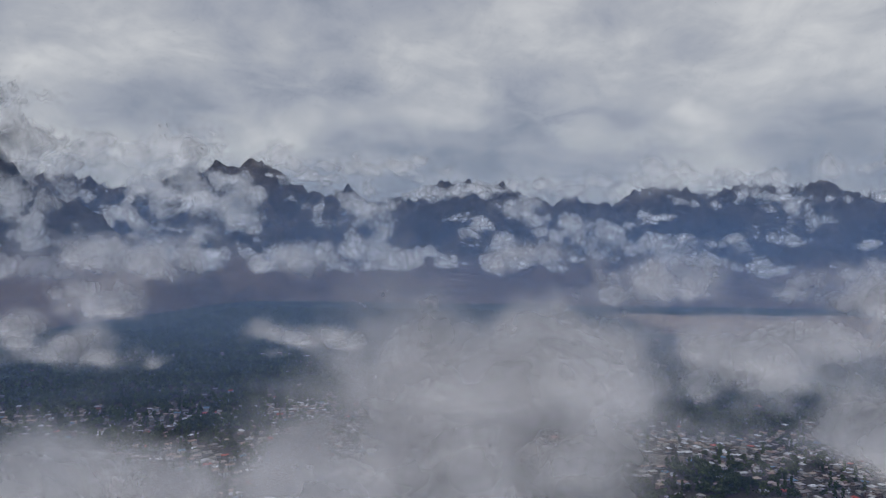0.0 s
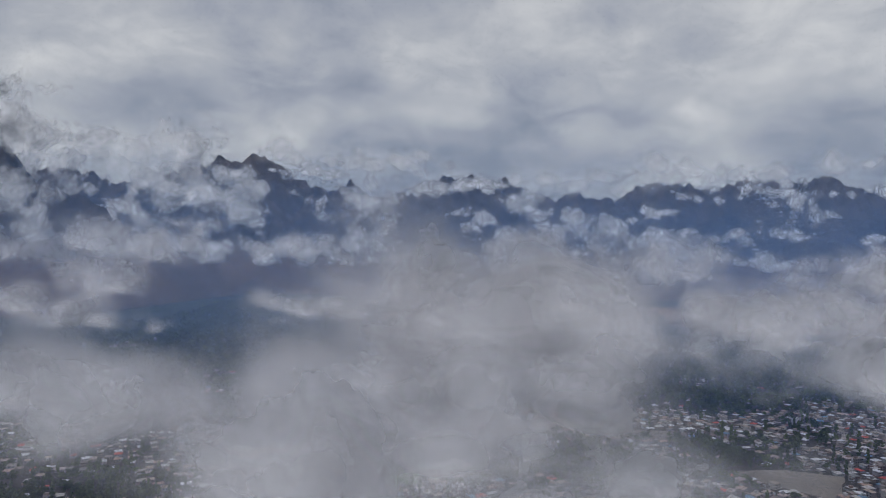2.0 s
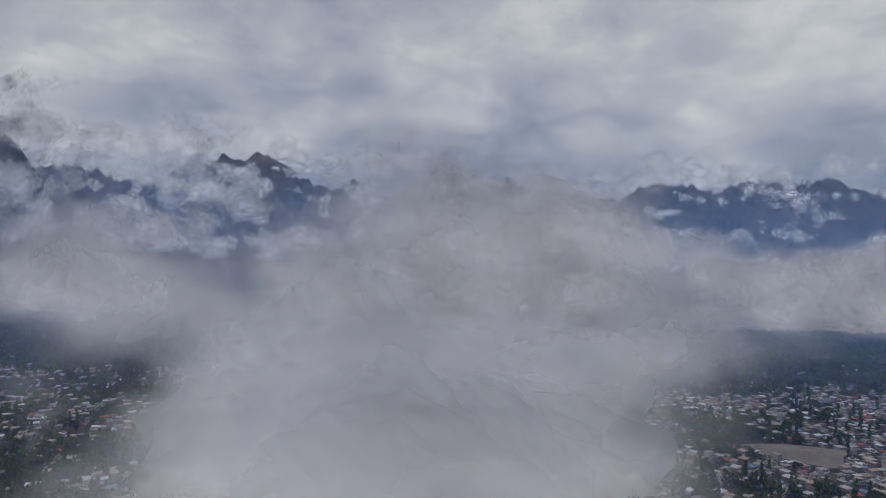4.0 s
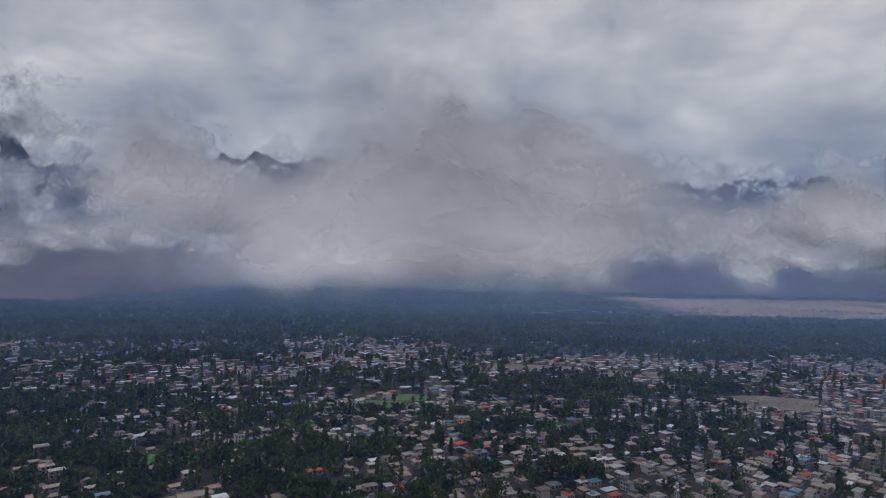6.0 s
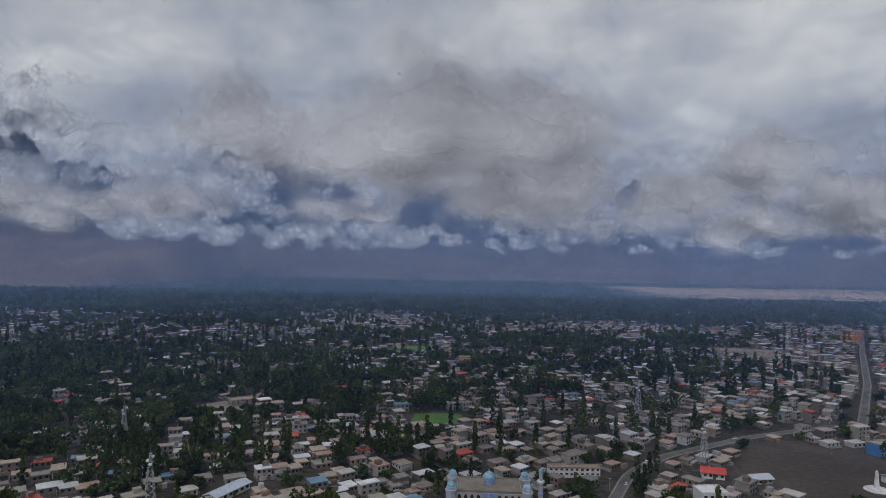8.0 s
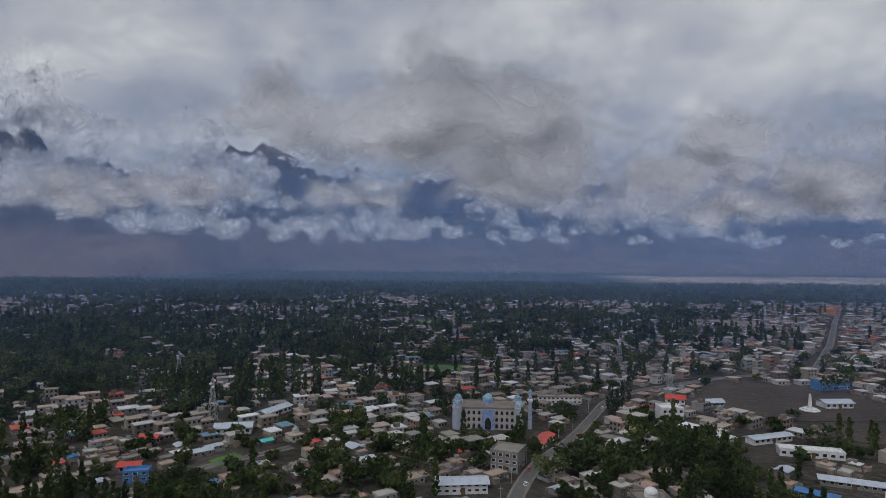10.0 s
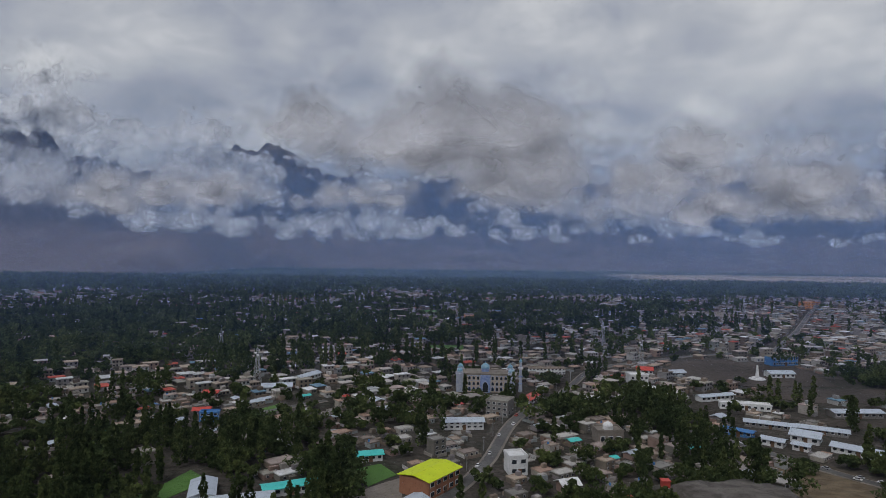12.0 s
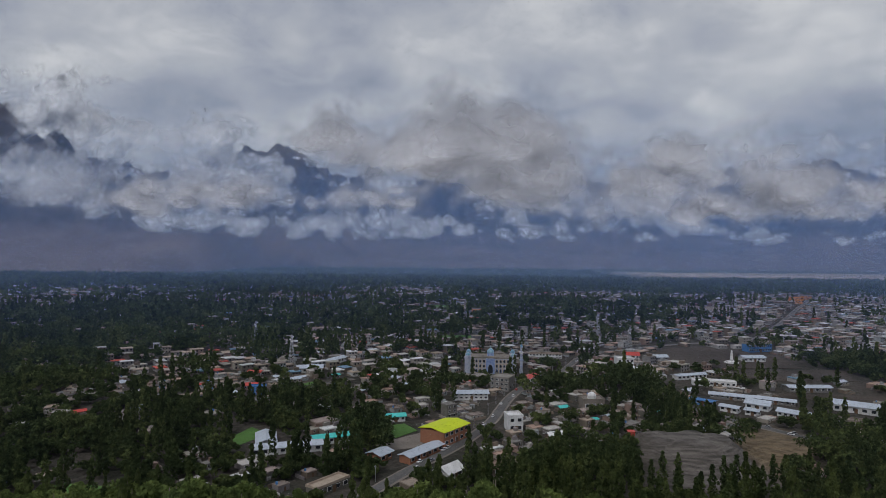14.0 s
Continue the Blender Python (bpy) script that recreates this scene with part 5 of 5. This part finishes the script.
CARS = [car(M_WHITE, "white saloon car parked at the street side"), car(M_STEEL, "silver grey car in the street"), car(M_RED, "red car in the street")]
for line, count in ((MAIN, 22), (LOWER, 9), (BAZAAR, 14)):
    for _ in range(count):
        k = rng.randrange(len(line) - 1)
        (ax, ay), (bx, by) = line[k], line[k + 1]
        u, n = rng.random(), math.hypot(bx - ax, by - ay)
        side = rng.choice((-1, 1)) * rng.uniform(0.8, 1.5)
        x, y = ax + u * (bx - ax) - side * (by - ay) / n, ay + u * (by - ay) + side * (bx - ax) / n
        if y < -85:
            continue
        copy_thing(rng.choices(CARS, (6, 3, 1))[0], pose(x, y, zat(x, y) + 0.24, 0, 0, math.degrees(math.atan2(by - ay, bx - ax)) + (180 if side > 0 else 0)) @ Matrix.Diagonal((0.58, 0.58, 0.58, 1)))
for ob in CARS:
    for o in (*ob.children_recursive, ob):
        bpy.data.objects.remove(o)


# ---- power poles along the street ----
def power_pole():
    top = thing("power_pole", "slim grey concrete power pole with a cross arm", "pole", "power poles")
    part("post", lathe(((0.16, -0.5), (0.10, 6.4)), 6), M_STEEL, top)
    part("cross_arm", box(0, 0, 5.7, 1.5, 0.1, 0.12), M_STEEL, top)
    for x in (-0.6, 0.0, 0.6):
        part("insulator", lathe(((0.06, 5.82), (0.08, 5.95), (0.04, 6.05)), 6, x, 0), M_WHITE, top)
    return top


pole = power_pole()
spots = []
for (ax, ay), (bx, by) in zip(MAIN[1:10], MAIN[2:11]):
    n = math.hypot(bx - ax, by - ay)
    for i in range(max(1, int(n / 14))):
        u = (i + 0.5) / max(1, int(n / 14))
        spots.append((ax + u * (bx - ax) - 3.4 * (by - ay) / n, ay + u * (by - ay) + 3.4 * (bx - ax) / n, math.degrees(math.atan2(by - ay, bx - ax)) + 90))
put_down(pole, *spots[0], size=0.75)
for x, y, turn in spots[1:]:
    put_down(copy_thing(pole, pose(0, 0, 0)), x, y, turn, size=0.75)


# ---- haze and cloud ----
def noise3(p, seed):
    """Smooth value noise from 0 to 1 at rows of points."""
    i = np.floor(p).astype(np.int64)
    f = p - i
    f = f * f * (3 - 2 * f)
    v = 0.0
    for dx in (0, 1):
        for dy in (0, 1):
            for dz in (0, 1):
                n = ((i[:, 0] + dx) * 374761393 + (i[:, 1] + dy) * 668265263 + (i[:, 2] + dz) * 2147483647 + seed * 974634777) & 0xFFFFFFFF
                n = ((n ^ (n >> 13)) * 1274126177) & 0xFFFFFFFF
                w = (f[:, 0] if dx else 1 - f[:, 0]) * (f[:, 1] if dy else 1 - f[:, 1]) * (f[:, 2] if dz else 1 - f[:, 2])
                v = v + w * ((n ^ (n >> 16)) & 0xFFFF) / 65535.0
    return v


def puff(centre, radii, layers, seed, lump=0.3, flat=0.3):
    """One billow of cloud: bowed layers through its depth; skin runs from 1 at the core to 0 at the rim, out points away from the core."""
    rings, spokes = 6, 20
    ang = np.arange(spokes) * 2 * np.pi / spokes
    verts, faces, skin, base = [], [], [], 0
    size = np.array(radii)
    for k in range(layers):
        o = -0.85 + 1.7 * (k + 0.5) / layers
        edge = math.sqrt(1 - o * o)
        round_ = np.stack((np.cos(ang), np.full(spokes, o * 1.3), np.sin(ang)), 1)
        wob = (1 - lump + 2 * lump * (0.6 * noise3(round_ * 1.5 + seed * 3.1, seed) + 0.4 * noise3(round_ * 3.4 + seed, seed + 1)))
        p, q = [np.array(((0.0, o, 0.0),))], [np.array((1 - abs(o),))]
        for r in range(1, rings + 1):
            u = edge * r / rings
            p.append(np.stack((u * wob * np.cos(ang), np.full(spokes, o) + 0.25 * u * u * np.sign(o + 0.01), u * wob * np.sin(ang)), 1))
            q.append(np.full(spokes, max(0.0, 1 - math.hypot(u, o))) if r < rings else np.zeros(spokes))
        p, i = np.concatenate(p), np.arange(spokes)
        j = (i + 1) % spokes
        f = [np.stack((np.zeros(spokes, int), 1 + i, 1 + j), 1)]
        for r in range(rings - 1):
            a, b = 1 + r * spokes, 1 + (r + 1) * spokes
            f += [np.stack((a + i, b + i, b + j), 1), np.stack((a + i, b + j, a + j), 1)]
        verts.append(p)
        faces.append(np.concatenate(f) + base)
        skin.append(np.concatenate(q))
        base += len(p)
    v = np.concatenate(verts)
    out = v + np.array((0.0, -0.25, 0.0))
    out /= np.linalg.norm(out, axis=1)[:, None] + 1e-6
    # light reaches a billow from above, spread by the droplets within
    out = out + np.array((0.0, 0.0, 1.6))
    out /= np.linalg.norm(out, axis=1)[:, None] + 1e-6
    v = v * size
    v[:, 2] *= np.where(v[:, 2] < 0, 1 - flat, 1.0)
    return v + np.array(centre), np.concatenate(faces), np.concatenate(skin), out


def cloud(label, puffs, layers, material, seed, group="drifting cloud"):
    top = thing("cloud", label, "cloud", group)
    top.location = puffs[0][0]
    for k, (c, r) in enumerate(puffs):
        v, f, d, out = puff(np.array(c) - np.array(puffs[0][0]), r, layers, seed * 31 + k * 7)
        me = from_arrays("puff", v, f, material, True)
        me.attributes.new("skin", "FLOAT", "POINT").data.foreach_set("value", d.astype(np.float32))
        me.attributes.new("out", "FLOAT_VECTOR", "POINT").data.foreach_set("vector", out.astype(np.float32).ravel())
        tagged(new("puff", me), kind="stuff").parent = top
    return top


def cluster(rng, centre, spread, size, count):
    """Billows strewn in a flat heap round a centre."""
    out = []
    for _ in range(count):
        a, d = rng.uniform(0, 6.283), math.sqrt(rng.random())
        k = rng.uniform(0.7, 1.15) * (1.15 - 0.45 * d)
        out.append(((centre[0] + spread[0] * d * math.cos(a), centre[1] + spread[1] * d * math.sin(a), centre[2] + spread[2] * rng.uniform(-1, 1)),
                    (size * k * 1.25, size * k * 1.1, size * k * 0.62)))
    return out


# the low layer that the camera sinks past: centre, spread, billow size, count
rng = random.Random(4)
LOW = [
    ((-16, 92, 120), (38, 20, 6), 30, 9),
    ((-66, 156, 134), (34, 16, 6), 30, 6),
    ((14, 128, 121), (20, 14, 6), 26, 5),
    ((18, 205, 148), (36, 18, 10), 36, 8),
    ((-58, 142, 124), (40, 20, 8), 36, 9),
    ((2, 180, 128), (40, 26, 10), 40, 6),
    ((60, 330, 130), (44, 36, 14), 44, 8),
    ((158, 190, 134), (42, 35, 7), 32, 5),
    ((185, 345, 126), (54, 30, 10), 38, 8),
    ((300, 385, 128), (64, 35, 10), 42, 8),
    ((430, 540, 138), (90, 50, 10), 48, 7),
    ((330, 520, 112), (110, 40, 8), 44, 8),
    ((-330, 480, 114), (60, 40, 8), 34, 6),
    ((-225, 400, 118), (46, 28, 9), 22, 7),
    ((-95, 470, 120), (46, 24, 9), 22, 7),
    ((-265, 290, 108), (40, 22, 7), 20, 5),
    ((-330, 640, 132), (80, 36, 9), 30, 7),
]
for k, (c, s, size, count) in enumerate(LOW):
    cloud("low grey cloud with ragged soft edges over the town", cluster(rng, c, s, size * 1.6, count), 10, M_CLOUD, k + 1)

# banks along the mountain flanks: ends of the bank, billow size, count
BANKS = [
    ((-1974, 2903, 566), (-1637, 2903, 404), 116, 6),
    ((-1790, 2353, 669), (-1548, 2353, 516), 121, 9),
    ((-1604, 2303, 313), (-1356, 2303, 174), 90, 7),
    ((-1768, 2303, 393), (-1623, 2303, 252), 123, 4),
    ((-1336, 2303, 175), (-927, 2303, 144), 49, 8),
    ((-1532, 2853, 351), (-1352, 2853, 227), 76, 5),
    ((-1427, 3003, 456), (-1026, 3003, 364), 112, 9),
    ((-1469, 3303, 587), (-1279, 3303, 614), 88, 4),
    ((-1251, 2853, 229), (-1011, 2853, 271), 71, 4),
    ((-1215, 3503, 561), (-980, 3503, 428), 68, 6),
    ((-974, 2853, 322), (-706, 2853, 174), 51, 7),
    ((-1607, 2503, 131), (-497, 2503, 140), 56, 20),
    ((-680, 2703, 148), (279, 2703, 149), 60, 18),
    ((-645, 3303, 395), (-278, 3303, 328), 100, 8),
    ((-437, 3003, 192), (-250, 3003, 181), 69, 4),
    ((-1123, 4003, 665), (-696, 4003, 626), 60, 6),
    ((-227, 3903, 518), (362, 3903, 544), 59, 8),
    ((47, 3503, 373), (250, 3503, 335), 50, 4),
    ((128, 3153, 243), (324, 3153, 204), 56, 5),
    ((346, 3403, 441), (650, 3403, 316), 72, 7),
    ((514, 3303, 290), (1219, 3303, 219), 94, 13),
    ((1108, 3153, 166), (1528, 3153, 181), 62, 8),
    ((315, 3053, 144), (830, 3053, 131), 49, 9),
    ((884, 3053, 121), (1155, 3053, 114), 35, 5),
    ((1072, 3603, 362), (1279, 3603, 429), 42, 5),
    ((1262, 3303, 278), (1409, 3303, 246), 41, 3),
    ((1541, 3303, 259), (1804, 3303, 316), 64, 6),
    ((1833, 3503, 454), (2083, 3503, 383), 62, 5),
    ((1412, 3053, 129), (1684, 3053, 117), 38, 6),
    ((1860, 3053, 114), (2211, 3053, 142), 46, 6),
    ((1751, 3203, 210), (1878, 3203, 263), 34, 4),
    ((2049, 3203, 226), (2205, 3203, 268), 37, 4),
    ((1473, 4003, 510), (2893, 4003, 568), 43, 14),
    ((1650, 4003, 542), (2218, 4003, 586), 64, 6),
    ((-2346, 4153, 749), (-1609, 4153, 798), 155, 7),
    ((-1152, 4103, 761), (14, 4103, 721), 102, 12),
    ((338, 4053, 633), (1418, 4053, 592), 108, 12),
    ((1325, 4103, 690), (3109, 4103, 744), 102, 14),
]
for k, (a, b, size, count) in enumerate(BANKS):
    for j in range(0, count, 3):
        row = []
        for i in range(j, min(j + 3, count)):
            u = (i + rng.uniform(0.2, 0.8)) / count
            z = rng.uniform(1.0, 2.1) * size
            row.append((tuple(p + u * (q - p) + rng.uniform(-0.5, 0.5) * size for p, q in zip(a, b)), (z * 1.6, z * 0.8, z * 0.95)))
        cloud("white cumulus bank clinging to the mountain flank", row, 6, M_CUMULUS if k < len(BANKS) - 4 else M_DECK, 40 + 3 * k + j, "cumulus on the mountains")

# the far part of the low layer, out over the plain: centre, spread, billow size, count
for k, (c, s, size, count) in enumerate((
        ((330, 900, 134), (130, 60, 18), 62, 6), ((620, 960, 136), (150, 70, 20), 70, 7), ((930, 1000, 138), (150, 70, 20), 74, 6),
        ((-420, 880, 156), (110, 60, 20), 64, 6), ((-700, 930, 166), (150, 70, 24), 74, 7), ((-250, 1150, 165), (90, 50, 14), 48, 4), ((140, 1200, 172), (110, 60, 14), 50, 5))):
    cloud("broad grey cloud drifting low over the plain", cluster(rng, c, s, size * 1.6, count), 7, M_CLOUD, 300 + k)

# bowed see-through sheets whose grey and blue tint stands in for haze between the town and the mountains; over the near
# quarter they lie low
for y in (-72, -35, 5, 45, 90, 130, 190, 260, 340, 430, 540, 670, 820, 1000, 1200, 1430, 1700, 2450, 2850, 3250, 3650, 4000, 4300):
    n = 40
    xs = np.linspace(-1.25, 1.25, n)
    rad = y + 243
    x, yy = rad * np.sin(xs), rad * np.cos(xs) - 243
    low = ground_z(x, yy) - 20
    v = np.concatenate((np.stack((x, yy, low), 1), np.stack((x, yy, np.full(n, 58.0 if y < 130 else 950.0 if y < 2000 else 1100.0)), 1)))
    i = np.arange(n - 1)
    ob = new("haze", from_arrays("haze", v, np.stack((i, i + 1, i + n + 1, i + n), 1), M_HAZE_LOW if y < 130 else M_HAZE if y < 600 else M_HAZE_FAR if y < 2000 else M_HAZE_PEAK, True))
    tagged(ob, "thin sheet tinted blue to stand in for haze in the valley air", "haze", kind="stuff")
